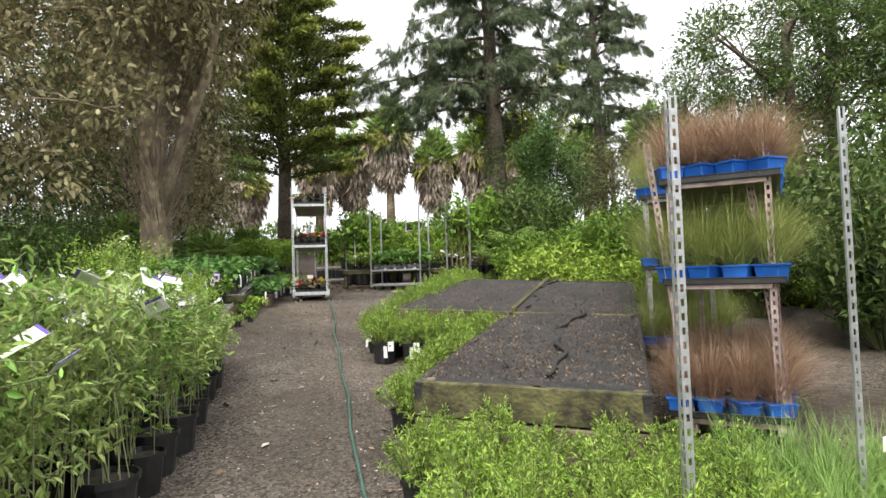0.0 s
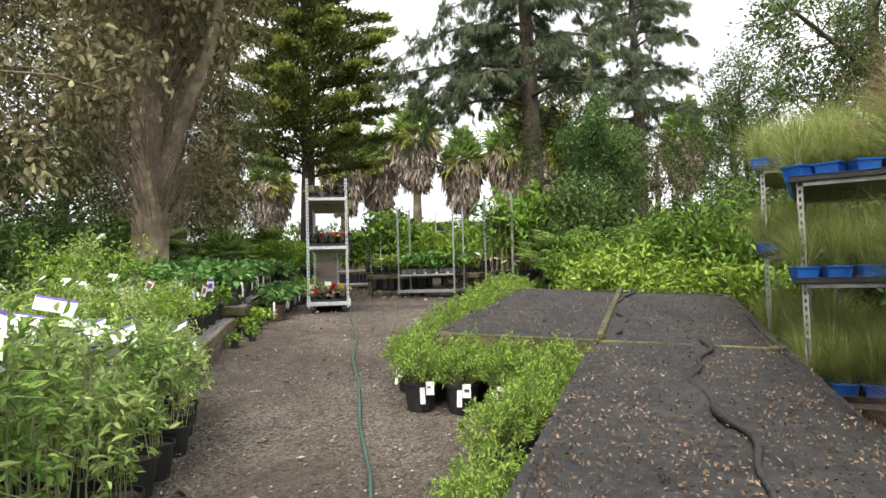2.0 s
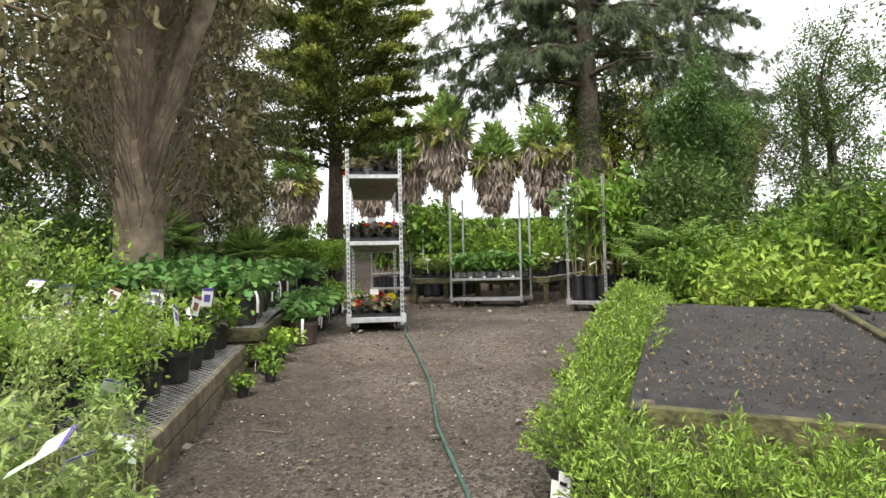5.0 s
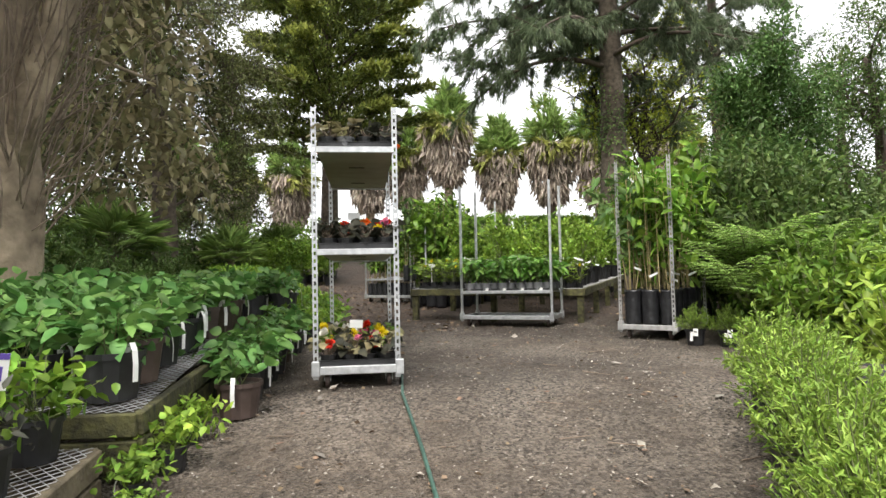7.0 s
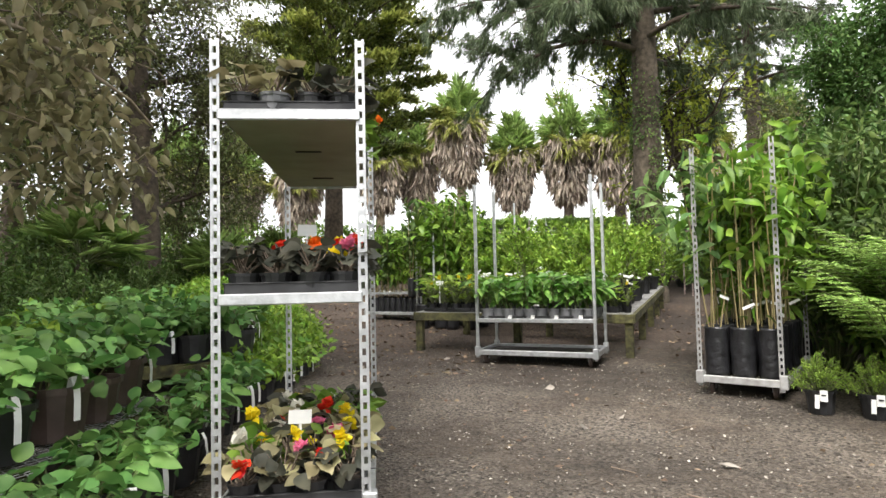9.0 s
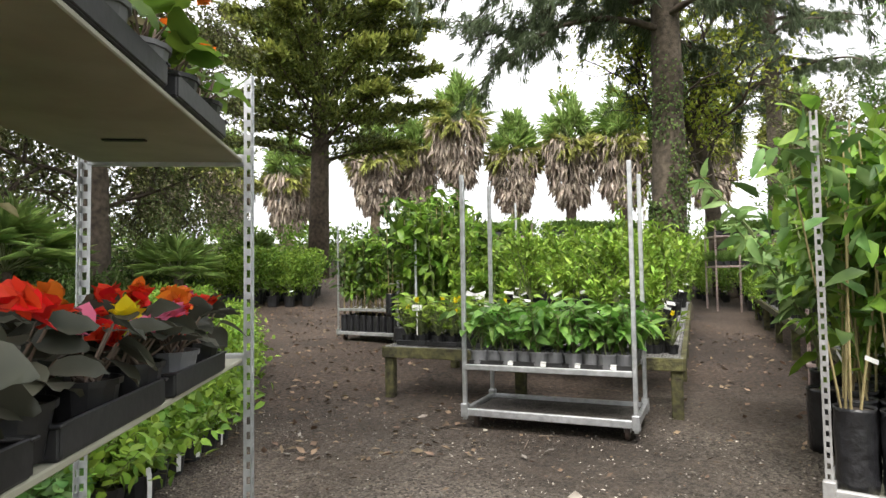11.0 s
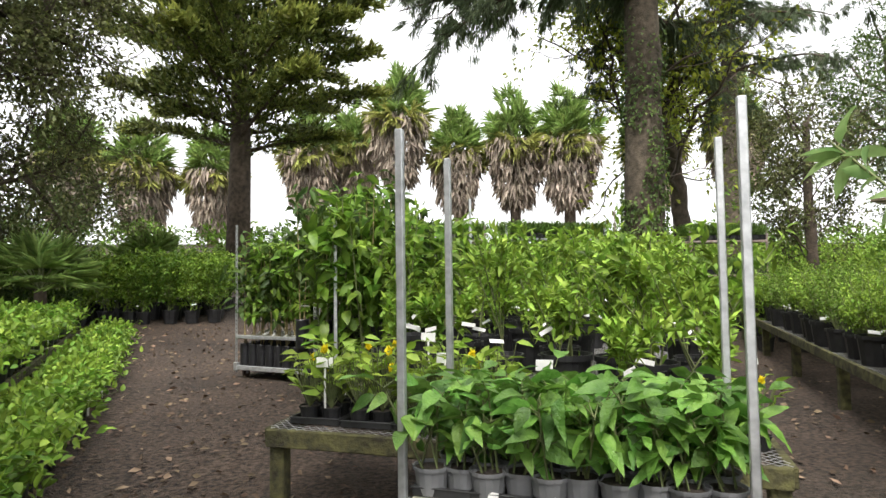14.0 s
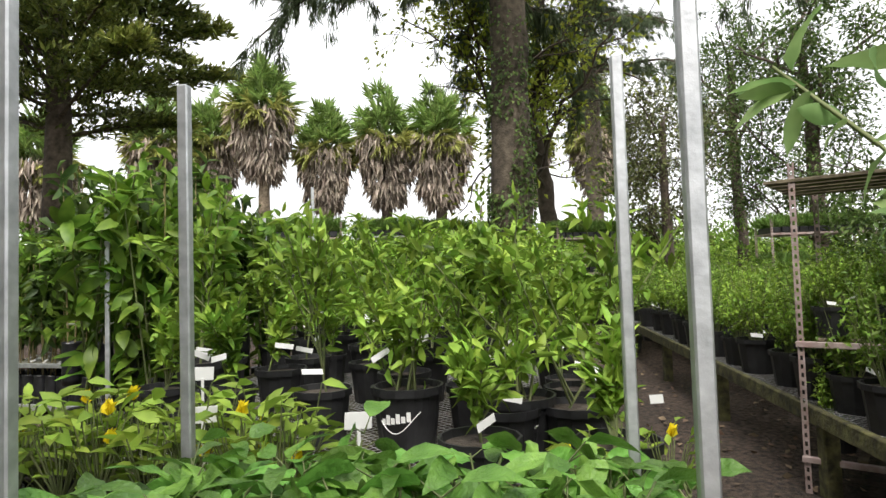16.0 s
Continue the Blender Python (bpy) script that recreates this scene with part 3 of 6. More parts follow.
OAK = dict(n=6, gnarl=0.13, up=0.03, up0=0.05, taper=0.45, depth=3, kids=(9, 6, 5), angle=1.0, ratio=0.5, rratio=0.42, first=0.3, cone=0.3)
tree("broadleaf_tree", -2.25, 0.6, 8.5, 0.26, dict(OAK, up=-0.06, first=0.3, kids=(15, 7, 5), angle=1.2, ratio=0.44, rratio=0.25, gnarl0=0.012), BARK, OLIVE, "tall tree with grey-brown bark and dull olive-brown leaves", 33000, 0.14, 0.075, (0.3, 0.3, 0.3), hang=0.4, root=1.2, fine=0.5, clump=8, keep=lambda P: (P[:, 0] < 0.9 + 0.5 * np.maximum(0, P[:, 2] - 3.6)) & (P[:, 2] > 1.5))
for tx, ty, hh, rr, tn, lab in ((-5.3, 13.5, 9.5, 0.36, 54000, "dark-barked spreading tree with small dull green leaves"), (-8.5, 6.0, 9.0, 0.34, 34000, "dark spreading tree behind the potted plants")):
    tree("broadleaf_tree", tx, ty, hh, rr, dict(OAK, first=0.25, kids=(11, 7, 5), angle=1.1, ratio=0.5), DARKBARK, DULLGREEN, lab, tn, 0.12, 0.06, (0.26, 0.26, 0.24), hang=0.2, shoots=True)
for tx, ty, hh, tn in ((-11.5, 0.5, 9.5, 18000), (-9.5, -5.0, 8.5, 18000), (-10.5, 16.5, 10.5, 18000)):
    tree("broadleaf_tree", tx, ty, hh, 0.26, dict(OAK, first=0.14, kids=(12, 6, 5), angle=1.1, ratio=0.46), DARKBARK, DULLGREEN, "dark leafy tree closing the shaded side", tn, 0.19, 0.1, (0.36, 0.36, 0.32), clump=30, cr=0.3)
tree("bare_tree", 10.4, 15.6, 7.4, 0.25, dict(OAK, n=7, first=0.32, kids=(9, 6, 5), angle=0.8, ratio=0.6, rratio=0.58, gnarl=0.3, gnarl0=0.1, up=0.05), DARKBARK, BARELEAF, "gnarled tree with sparse yellow-green leaves", 7500, 0.15, 0.075, (0.16, 0.16, 0.14), clump=7)
tree("broadleaf_tree", 16.5, 6.0, 9.0, 0.3, dict(OAK, first=0.2, kids=(10, 7, 5), angle=1.0), DARKBARK, SHADELEAF, "leafy tree behind the stock beds", 17000, 0.14, 0.065, (0.2, 0.2, 0.18), shoots=True, clump=42, cr=0.16)
tree("broadleaf_tree", 13.8, -0.5, 6.0, 0.25, dict(OAK, first=0.15, kids=(10, 7, 5), angle=1.05), DARKBARK, SHADELEAF, "leafy tree beside the grass trolleys", 17000, 0.13, 0.06, (0.2, 0.2, 0.18), shoots=True, clump=42, cr=0.16)
tree("small_tree", 5.85, 4.0, 3.2, 0.08, dict(OAK, first=0.12, kids=(13, 6, 4), angle=0.7, ratio=0.42), DARKBARK, EVERGREEN, "dense small-leaved evergreen tree", 26000, 0.07, 0.034, (0.13, 0.13, 0.13), clump=9)


for tx, ty, th_, tr, lm, tn in ((12.5, 2.8, 7.0, 0.22, SHADELEAF, 17000), (16.5, 13.0, 7.5, 0.22, SHADELEAF, 13000), (13.6, 15.2, 5.2, 0.16, DULLGREEN, 9000), (19.0, 17.5, 8.0, 0.22, SHADELEAF, 13000)):
    tree("broadleaf_tree", tx, ty, th_, tr, dict(OAK, first=0.2, kids=(11, 6, 5), angle=1.0, ratio=0.45), DARKBARK, lm, "leafy green tree at the nursery's edge", int(tn * 0.75), 0.14, 0.065, (0.2, 0.2, 0.18), shoots=True, clump=42, cr=0.16)


def sheoak(x, y, H, r, label, low=()):
    """Tall pine-like tree: furrowed trunk, long drooping limbs, branchlets hung with thin needles."""
    th = empty("sheoak_tree", x, y)
    bm = bmesh.new()
    zs = np.linspace(-0.2, H, 60)
    tube(bm, [(0.12 * math.sin(z * 0.35), 0.1 * math.sin(z * 0.27 + 1), z) for z in zs], [r * (1.25 if z < 0.3 else 1.0) * (1 - 0.75 * max(0, z / H) ** 1.6) for z in zs], 22)
    for v in bm.verts:
        d = Vector((v.co.x, v.co.y, 0))
        k = 0.13 * noise.noise(Vector((v.co.x * 9, v.co.y * 9, v.co.z * 1.7))) + 0.07 * noise.noise(Vector((v.co.x * 22, v.co.y * 22, v.co.z * 5)))
        v.co += d * k
    part("trunk", bm, FURROWED, th, smooth=True)
    limbs = [(H * (0.42 + 0.55 * i / 34), i * 2.4 + rng.random() * 0.7, 4.3 * (1.12 - 0.42 - 0.55 * i / 34) + 1.2, 0.5) for i in range(34)]
    limbs += [(z, radians(az), ln, dr) for z, az, ln, dr in low]
    bm = bmesh.new()
    A, B, P, D = [], [], [], []
    for z, az, ln, dr in limbs:
        az += rng.normal() * 0.06
        u = np.array([math.cos(az), math.sin(az), 0.0])
        w = np.array([-u[1], u[0], 0.0])
        wob = rng.normal(size=2) * 0.25
        pts = [np.array([0, 0, z]) + u * ln * t + w * (wob[0] * math.sin(t * 4) + wob[1] * t) * ln * 0.35 + ZUP * ln * (0.28 * t - dr * t * t) for t in np.linspace(0, 1, 9)]
        tube(bm, pts, [0.085 * (1 - 0.85 * k / 8) for k in range(9)], 5, cap=False)
        for q in range(27):
            t = rng.uniform(0.12, 1.0) * 8
            k = min(int(t), 7)
            c = pts[k] + (pts[k + 1] - pts[k]) * (t - k)
            d = u * 0.6 + w * rng.normal() * 0.9 + ZUP * rng.normal() * 0.4
            e = c + d * rng.uniform(0.35, 0.95) - ZUP * rng.uniform(0, 0.35)
            A.append(c), B.append(e)
            f = rng.random(7)[:, None]
            pt = c + (e - c) * f + rng.normal(size=(7, 3)) * 0.05
            P.append(np.repeat(pt, 12, 0) + rng.normal(size=(84, 3)) * 0.03)
            D.append(np.repeat(np.tile(d * 0.45 - ZUP * 0.8, (7, 1)) + rng.normal(size=(7, 3)) * 0.25, 12, 0) + rng.normal(size=(84, 3)) * 0.28)
    part("branchwork", bm, DARKBARK, th, smooth=True)
    sticks("branchlet", A, B, 0.014, 0.005, DARKBARK, th)
    P, D = np.concatenate(P), np.concatenate(D)
    leaves("needle", P, D, rng.uniform(0.18, 0.4, len(P)), rng.uniform(0.012, 0.022, len(P)), SHEOAK, th, fold=0, droop=0.12)
    return tagged(th, label, "tree")


sheoak(6.9, 11.7, 14.0, 0.37, "tall pine-like tree with furrowed ivy-clad trunk and drooping grey-green needles", ((6.9, 150, 4.4, 0.42), (7.5, 172, 4.8, 0.42), (8.2, 140, 5.0, 0.4), (7.0, 200, 3.6, 0.5), (8.6, 185, 4.6, 0.45)))
sheoak(16.0, 21.5, 17.0, 0.33, "tall dark pine-like tree with drooping needles beyond the stock rows")


def cedar(x, y, H, R, label):
    """Layered conifer: whorls of near-level boughs that carry upright tufts."""
    th = empty("cedar_tree", x, y)
    bm = bmesh.new()
    tube(bm, [(0, 0, -0.2), (0.1, 0, H * 0.3), (0, 0.1, H * 0.65), (0, 0, H)], [0.42, 0.33, 0.2, 0.03], 14)
    part("trunk", bm, DARKBARK, th, smooth=True)
    bm = bmesh.new()
    P, D = [], []
    tips = []
    for i in range(78):
        f = 0.27 + 0.73 * (i / 78) ** 0.9
        az = i * 2.39996 + rng.random() * 0.5
        ln = R * (1.05 - f) ** 0.42 * rng.uniform(0.72, 1.18) * (1 if f > 0.34 else 0.85)
        u = Vector((math.cos(az), math.sin(az), 0))
        pts = [Vector((0, 0, H * f)) + u * (ln * k / 5) + Vector((0, 0, ln * 0.16 * math.sin(k / 5 * 2.0) + ln * 0.06 * (k / 5) ** 2)) for k in range(6)]
        tube(bm, pts, [0.08 * (1 - f * 0.7) * (1 - k / 6.5) + 0.006 for k in range(6)], 5, cap=False)
        m = int(190 * ln / R) + 70
        t = rng.beta(1.7, 1.0, m)
        c = np.array([list(pts[min(int(q * 5), 4)].lerp(pts[min(int(q * 5), 4) + 1], q * 5 - min(int(q * 5), 4))) for q in t])
        wv = np.array([-u.y, u.x, 0])
        c += wv * (rng.normal(size=m) * 0.24 * ln * (1.05 - t) + rng.normal(size=m) * 0.1)[:, None] + rng.normal(size=(m, 3)) * np.array([0.1, 0.1, 0.035])
        for rep in range(6):
            P.append(c + rng.normal(size=c.shape) * np.array([0.13, 0.13, 0.05]))
            D.append(np.array([u.x, u.y, 0.5]) * 0.8 + rng.normal(size=(m, 3)) * 0.5)
            tips.append(t > 0.86)
    part("branchwork", bm, DARKBARK, th, smooth=True)
    P, D, tips = np.concatenate(P), np.concatenate(D), np.concatenate(tips)
    for nm, ok, lm in (("crown", ~tips, CEDARLEAF), ("bough_tip", tips, CEDARTIP)):
        k = int(ok.sum())
        leaves(nm, P[ok], D[ok], rng.uniform(0.16, 0.36, k), rng.uniform(0.06, 0.12, k), lm, th, droop=-0.15)
    return tagged(th, label, "tree")


cedar(-1.5, 22.5, 16.0, 6.0, "dark layered conifer with yellowish bough tips")


def palm(x, y, zc, s, label):
    """Fan palm: slim trunk, a skirt of dead fronds and a crown of fan leaves; zc is the height of the crown's heart."""
    z0 = G(x, y)
    th = empty("fan_palm", x, y)
    h = zc - z0
    bm = bmesh.new()
    tube(bm, [(0, 0, -0.3), (0.03, 0, h * 0.5), (0, 0, h)], [0.34 * s, 0.26 * s, 0.24 * s], 10)
    part("trunk", bm, DARKBARK if rng.random() < 0.6 else BARK, th, smooth=True)
    n = 1900
    a, f = rng.random(n) * 6.283, rng.random(n)
    lob = 1 + 0.16 * np.sin(a * 3 + rng.random() * 6) + 0.1 * np.sin(f * 19 + a)
    rad = (0.5 + 0.95 * f ** 0.6) * s * rng.uniform(0.72, 1.05, n) * lob
    P = np.stack([np.cos(a) * rad, np.sin(a) * rad, h - 2.9 * s + f * 3.3 * s], 1)
    D = np.stack([np.cos(a) * 0.32, np.sin(a) * 0.32, -np.ones(n)], 1) + rng.normal(size=(n, 3)) * 0.2
    leaves("dead_skirt", P, D, rng.uniform(0.35, 0.95, n) * s, rng.uniform(0.05, 0.16, n) * s, SKIRT, th, label="hanging skirt of dead brown fronds")
    A, B = [], []
    low, top = ([], [], []), ([], [], [])
    for i in range(100):
        az, el = i * 2.4 + rng.random() * 0.5, math.asin(max(-0.5, 1 - 1.5 * (i + 0.5) / 100))
        u = np.array([math.cos(az) * math.cos(el), math.sin(az) * math.cos(el), math.sin(el)])
        st = np.array([0, 0, h + 0.1 * s]) + u * 0.2
        hub = st + u * s * rng.uniform(0.45, 1.2) * np.array([1.05, 1.05, 1 + 1.25 * max(0, math.sin(el))])
        A.append(st), B.append(hub)
        w = np.cross(u, rng.normal(size=3))
        w /= np.linalg.norm(w) + 1e-6
        q = low if el < 0.25 else top
        for k in np.linspace(-1.6, 1.6, 17):
            q[0].append(hub)
            q[1].append(u * math.cos(k) + w * math.sin(k) + rng.normal(size=3) * 0.05 + np.array([0, 0, -0.35 if el < 0.25 else 0.05]))
            q[2].append(rng.uniform(0.75, 1.05) * s * (1.1 - 0.22 * abs(k)))
    sticks("leaf_stalk", A, B, 0.035 * s, 0.02 * s, STEM, th)
    for q, lm in ((low, PALMLEAF), (top, PALMTOP)):
        leaves("fan_leaf", *q, 0.12 * s, lm, th, fold=0.1, droop=0.18, shape=0.5)
    return tagged(th, label, "palm", group="row of fan palms")


for px, py, pz, ps in ((6.7, 45.5, 13.2, 1.3), (10.9, 44.8, 10.6, 1.15), (14.9, 43.8, 11.3, 1.25), (18.5, 42.4, 11.2, 1.3), (28.0, 37.0, 11.0, 1.1), (23.6, 39.8, 10.5, 1.15), (0.2, 48, 11.0, 1.2), (3.6, 50, 11.8, 1.25), (-6.3, 46, 9.0, 1.15), (-10.5, 44.5, 9.0, 1.15), (-15, 45, 9.6, 1.2)):
    palm(px, py, pz - 0.3, ps * 1.08, "fan palm with a thick skirt of dead fronds")

# ---- potted plants: kinds ----
def lathe(profile, seg=18):
    bm = bmesh.new()
    rings = [[bm.verts.new((r * math.cos(2 * math.pi * k / seg), r * math.sin(2 * math.pi * k / seg), z)) for k in range(seg)] for r, z in profile]
    for a, b in zip(rings, rings[1:]):
        for k in range(seg):
            bm.faces.new((a[k], a[(k + 1) % seg], b[(k + 1) % seg], b[k]))
    bm.faces.new(rings[0][::-1])
    return bm


def pot(th, r, h, material=None, seg=13, name="pot"):
    bm = lathe([(r * 0.78, 0), (r * 0.95, h * 0.87), (r * 1.04, h * 0.87), (r * 1.05, h), (r * 0.98, h), (r * 0.94, h * 0.88)], seg)
    p = part(name, bm, material or BLACKP, th)
    bm = bmesh.new()
    bmesh.ops.create_circle(bm, cap_ends=True, segments=12, radius=r * 0.95, matrix=pose(0, 0, h * 0.89))
    part("soil", bm, SOIL, p)
    return p


def bag(th, r, h, x=0, y=0):
    bm = lathe([(r * 0.92, 0), (r, h * 0.15), (r * 0.96, h * 0.4), (r * 1.03, h * 0.7), (r * 0.97, h * 0.95), (r * 1.02, h), (r * 0.9, h * 0.97)], 14)
    for v in bm.verts:
        c = 1 + 0.06 * noise.noise(Vector((v.co.x * 30 + x * 9, v.co.y * 30, v.co.z * 18)))
        v.co.x, v.co.y = v.co.x * c + x, v.co.y * c + y
    p = part("grow_bag", bm, BAG, th, smooth=True)
    bm = bmesh.new()
    bmesh.ops.create_circle(bm, cap_ends=True, segments=10, radius=r * 0.97, matrix=pose(x, y, h * 0.95))
    part("soil", bm, SOIL, p)


def strip_label(th, r, h, az, w=0.026, ln=0.16, material=None):
    """A paper strip looped over the pot's rim."""
    u = Vector((math.cos(az), math.sin(az), 0))
    v = Vector((-u.y, u.x, 0))
    bm = bmesh.new()
    pts = [(r * 0.86, h - 0.01), (r * 0.95, h + 0.035), (r * 1.1, h + 0.045), (r * 1.22, h + 0.01), (r * 1.27, h - 0.05), (r * 1.25, h - 0.05 - ln * 0.5)]
    for s in (0, 0.0012):
        pr = [[bm.verts.new(u * (a + s) + v * k * w / 2 + Vector((0, 0, z))) for k in (-1, 1)] for a, z in pts]
        for a, b in zip(pr, pr[1:]):
            bm.faces.new((a[0], a[1], b[1], b[0]))
    part("plant_label", bm, material or WHITEP, th, "white looped paper label")


def card(th, x, y, z, w, h, rz, tilt, material=WHITEP, stripe=None, loop=False, name="plant_label", label="white printed plant label"):
    bm = bmesh.new()
    box(bm, w, 0.0015, h, bevel=0)
    m = pose(x, y, z, tilt, rng.uniform(-25, 25), rz)
    bm.transform(m)
    c = part(name, bm, material, th, label)
    if stripe:
        bm = bmesh.new()
        box(bm, w * 0.98, 0.004, h * 0.16, 0, 0, h * 0.84, bevel=0)
        box(bm, w * 0.55, 0.004, h * 0.4, 0, 0, h * 0.25, bevel=0) if not loop else None
        bm.transform(m)
        part("print", bm, stripe, c)
    if loop:
        bm = bmesh.new()
        box(bm, w * 0.3, 0.0015, h * 0.9, w * 0.3, 0, -h * 0.85, bevel=0)
        box(bm, w * 0.6, 0.004, h * 0.45, 0, 0, h * 0.3, bevel=0)
        bm.transform(m)
        part("print", bm, loop, c)


def sign(x, y, z, rz, h=0.24):
    th = empty("stake_sign", x, y, z, rz)
    bm = bmesh.new()
    box(bm, 0.012, 0.003, h, 0, 0, 0, bevel=0.001)
    part("stake", bm, WHITEP, th)
    bm = bmesh.new()
    box(bm, 0.095, 0.003, 0.058, 0, 0.004, h - 0.01, bevel=0.001, ry=3)
    part("card", bm, WHITEP, th)
    return tagged(th, "blank white plastic sign on a stake", "sign")


def stems_up(n, r, h, lean=0.15):
    A = np.stack([rng.normal(size=n) * r, rng.normal(size=n) * r, np.zeros(n)], 1)
    B = A + np.stack([rng.normal(size=n) * lean * h, rng.normal(size=n) * lean * h, h * rng.uniform(0.75, 1.05, n)], 1)
    return A, B


def k_climber(th):
    pot(th, 0.13, 0.24)
    A, B = stems_up(9, 0.06, 0.98, 0.07)
    A[:, 2] = 0.2
    sticks("cane", A, B, 0.004, 0.003, PALESTEM, th)
    m = 150
    i, f = rng.integers(0, 9, m), rng.beta(3.0, 1.0, m)
    base = A[i] + (B - A)[i] * f[:, None]
    tip = base + unit(rng.normal(size=(m, 3)) + np.array([0, 0, 0.5])) * (rng.uniform(0.05, 0.2, m) * (0.4 + f))[:, None]
    sticks("side_shoot", base, tip, 0.002, 0.0013, PALESTEM, th)
    n = 780
    j, g = rng.integers(0, m, n), rng.uniform(0.2, 1.1, n)
    P = base[j] + (tip - base)[j] * g[:, None] + rng.normal(size=(n, 3)) * 0.008
    leaves("foliage", P, unit(tip - base)[j] * 0.7 + rng.normal(size=(n, 3)) * 0.6, rng.uniform(0.03, 0.068, n), rng.uniform(0.013, 0.026, n), rng.choice([CLIMB, CLIMB, CLIMB2]), th, fine=0.5, droop=0.3)
    if rng.random() < 0.9:
        card(th, rng.normal() * 0.08, rng.normal() * 0.06 - 0.08, rng.uniform(0.86, 1.1), 0.14, 0.1, rng.uniform(-30, 40), rng.uniform(-60, -25), WHITEP, PURPLE, GREENPR)
    return tagged(th, "bushy light green climber on canes in a black pot", "potted plant", "climbers in pots")


def k_tallfill(th):
    """Climber seen only from above among the others."""
    pot(th, 0.13, 0.24)
    A, B = stems_up(6, 0.07, 0.9, 0.12)
    A[:, 2] = 0.2
    sticks("stem", A, B, 0.004, 0.003, STEM, th)
    n = 500
    i, f = rng.integers(0, 6, n), rng.beta(2.2, 1.0, n)
    P = A[i] + (B - A)[i] * f[:, None] + rng.normal(size=(n, 3)) * 0.08
    leaves("foliage", P, dirs(n, 0.3), rng.uniform(0.035, 0.07, n), rng.uniform(0.018, 0.032, n), CLIMB if rng.random() < 0.6 else FRESH, th, fine=0.5)
    if rng.random() < 0.4:
        card(th, 0, 0, 0.98, 0.12, 0.09, rng.uniform(-40, 60), rng.uniform(-60, -20), WHITEP, PURPLE, GREENPR)
    return tagged(th, "leafy light green shrub in a black nursery pot", "potted plant", "climbers in pots")


def k_hydrangea(th):
    pot(th, 0.145, 0.22, BROWNP if rng.random() < 0.15 else BLACKP)
    A, B = stems_up(9, 0.04, 0.2, 0.5)
    A[:, 2] = 0.19
    B[:, 2] += 0.19
    sticks("stem", A, B, 0.005, 0.003, STEM, th)
    n = 96
    i = rng.integers(0, 9, n)
    f = rng.uniform(0.35, 1.1, n)
    P = A[i] + (B - A)[i] * f[:, None] + rng.normal(size=(n, 3)) * 0.045
    D = unit(P * np.array([1, 1, 0]) + rng.normal(size=(n, 3)) * 0.05) + rng.normal(size=(n, 3)) * np.array([0.5, 0.5, 0.22]) + np.array([0, 0, 0.12])
    leaves("foliage", P, D, rng.uniform(0.06, 0.125, n), rng.uniform(0.045, 0.08, n), HYDR, th, fine=2, fold=0.07, droop=0.32)
    strip_label(th, 0.145, 0.22, rng.uniform(-1.4, 0.2))
    return tagged(th, "broad-leaved green hydrangea in a black pot with a white strip label", "potted plant", "hydrangeas in pots")


def k_low(th):
    pot(th, 0.11, 0.17)
    n = 170
    P = rng.normal(size=(n, 3)) * np.array([0.11, 0.11, 0.06]) + np.array([0, 0, 0.26])
    A = np.tile([[0.0, 0.0, 0.15]], (24, 1)) + rng.normal(size=(24, 3)) * np.array([0.03, 0.03, 0])
    sticks("stem", A, P[:24], 0.003, 0.002, STEM, th)
    leaves("foliage", P, dirs(n, 0.25), rng.uniform(0.05, 0.1, n), rng.uniform(0.035, 0.06, n), rng.choice([MIDGREEN, CITRUS, FRESH]), th, fold=0.15, fine=0.5)
    if rng.random() < 0.6:
        strip_label(th, 0.11, 0.17, rng.uniform(-1.2, 0.3))
    return tagged(th, "low fresh green perennial in a black pot", "potted plant", "perennials in pots")


def k_labelled(th):
    """Small rose-like plant with a tall printed card."""
    pot(th, 0.1, 0.17)
    n = 130
    P = rng.normal(size=(n, 3)) * np.array([0.08, 0.08, 0.05]) + np.array([0, 0, 0.26])
    leaves("foliage", P, dirs(n, 0.3), rng.uniform(0.03, 0.06, n), rng.uniform(0.018, 0.03, n), rng.choice([FRESH, LIMEGREEN, BRONZE]), th, fine=True)
    card(th, jit(0.04), jit(0.04), rng.uniform(0.3, 0.4), 0.08, 0.13, jit(35), jit(14), WHITEP, BROWNPR if rng.random() < 0.6 else PURPLE)
    card(th, 0.07, -0.05, 0.2, 0.03, 0.16, jit(35), 15)
    return tagged(th, "small potted rose with a tall printed card", "potted plant", "labelled roses")


def jit(a):
    return rng.uniform(-a, a)


def k_leafy(th):
    """Tall sapling with large soft leaves."""
    bag(th, 0.12, 0.4)
    A, B = stems_up(4, 0.05, 1.75, 0.1)
    A[:, 2] = 0.38
    B[:, 2] += 0.35
    sticks("cane", A, B, 0.011, 0.006, STEM, th)
    n = 130
    i, f = rng.integers(0, 4, n), rng.beta(1.8, 1, n)
    P = A[i] + (B - A)[i] * f[:, None] + rng.normal(size=(n, 3)) * np.array([0.035, 0.035, 0.03])
    leaves("foliage", P, dirs(n, 0.0), rng.uniform(0.14, 0.26, n), rng.uniform(0.055, 0.1, n), CITRUS if rng.random() < 0.5 else MIDGREEN, th, fine=2, fold=0.12, droop=0.35)
    return tagged(th, "tall sapling with large soft green leaves in a black bag", "sapling", "large-leaved saplings")


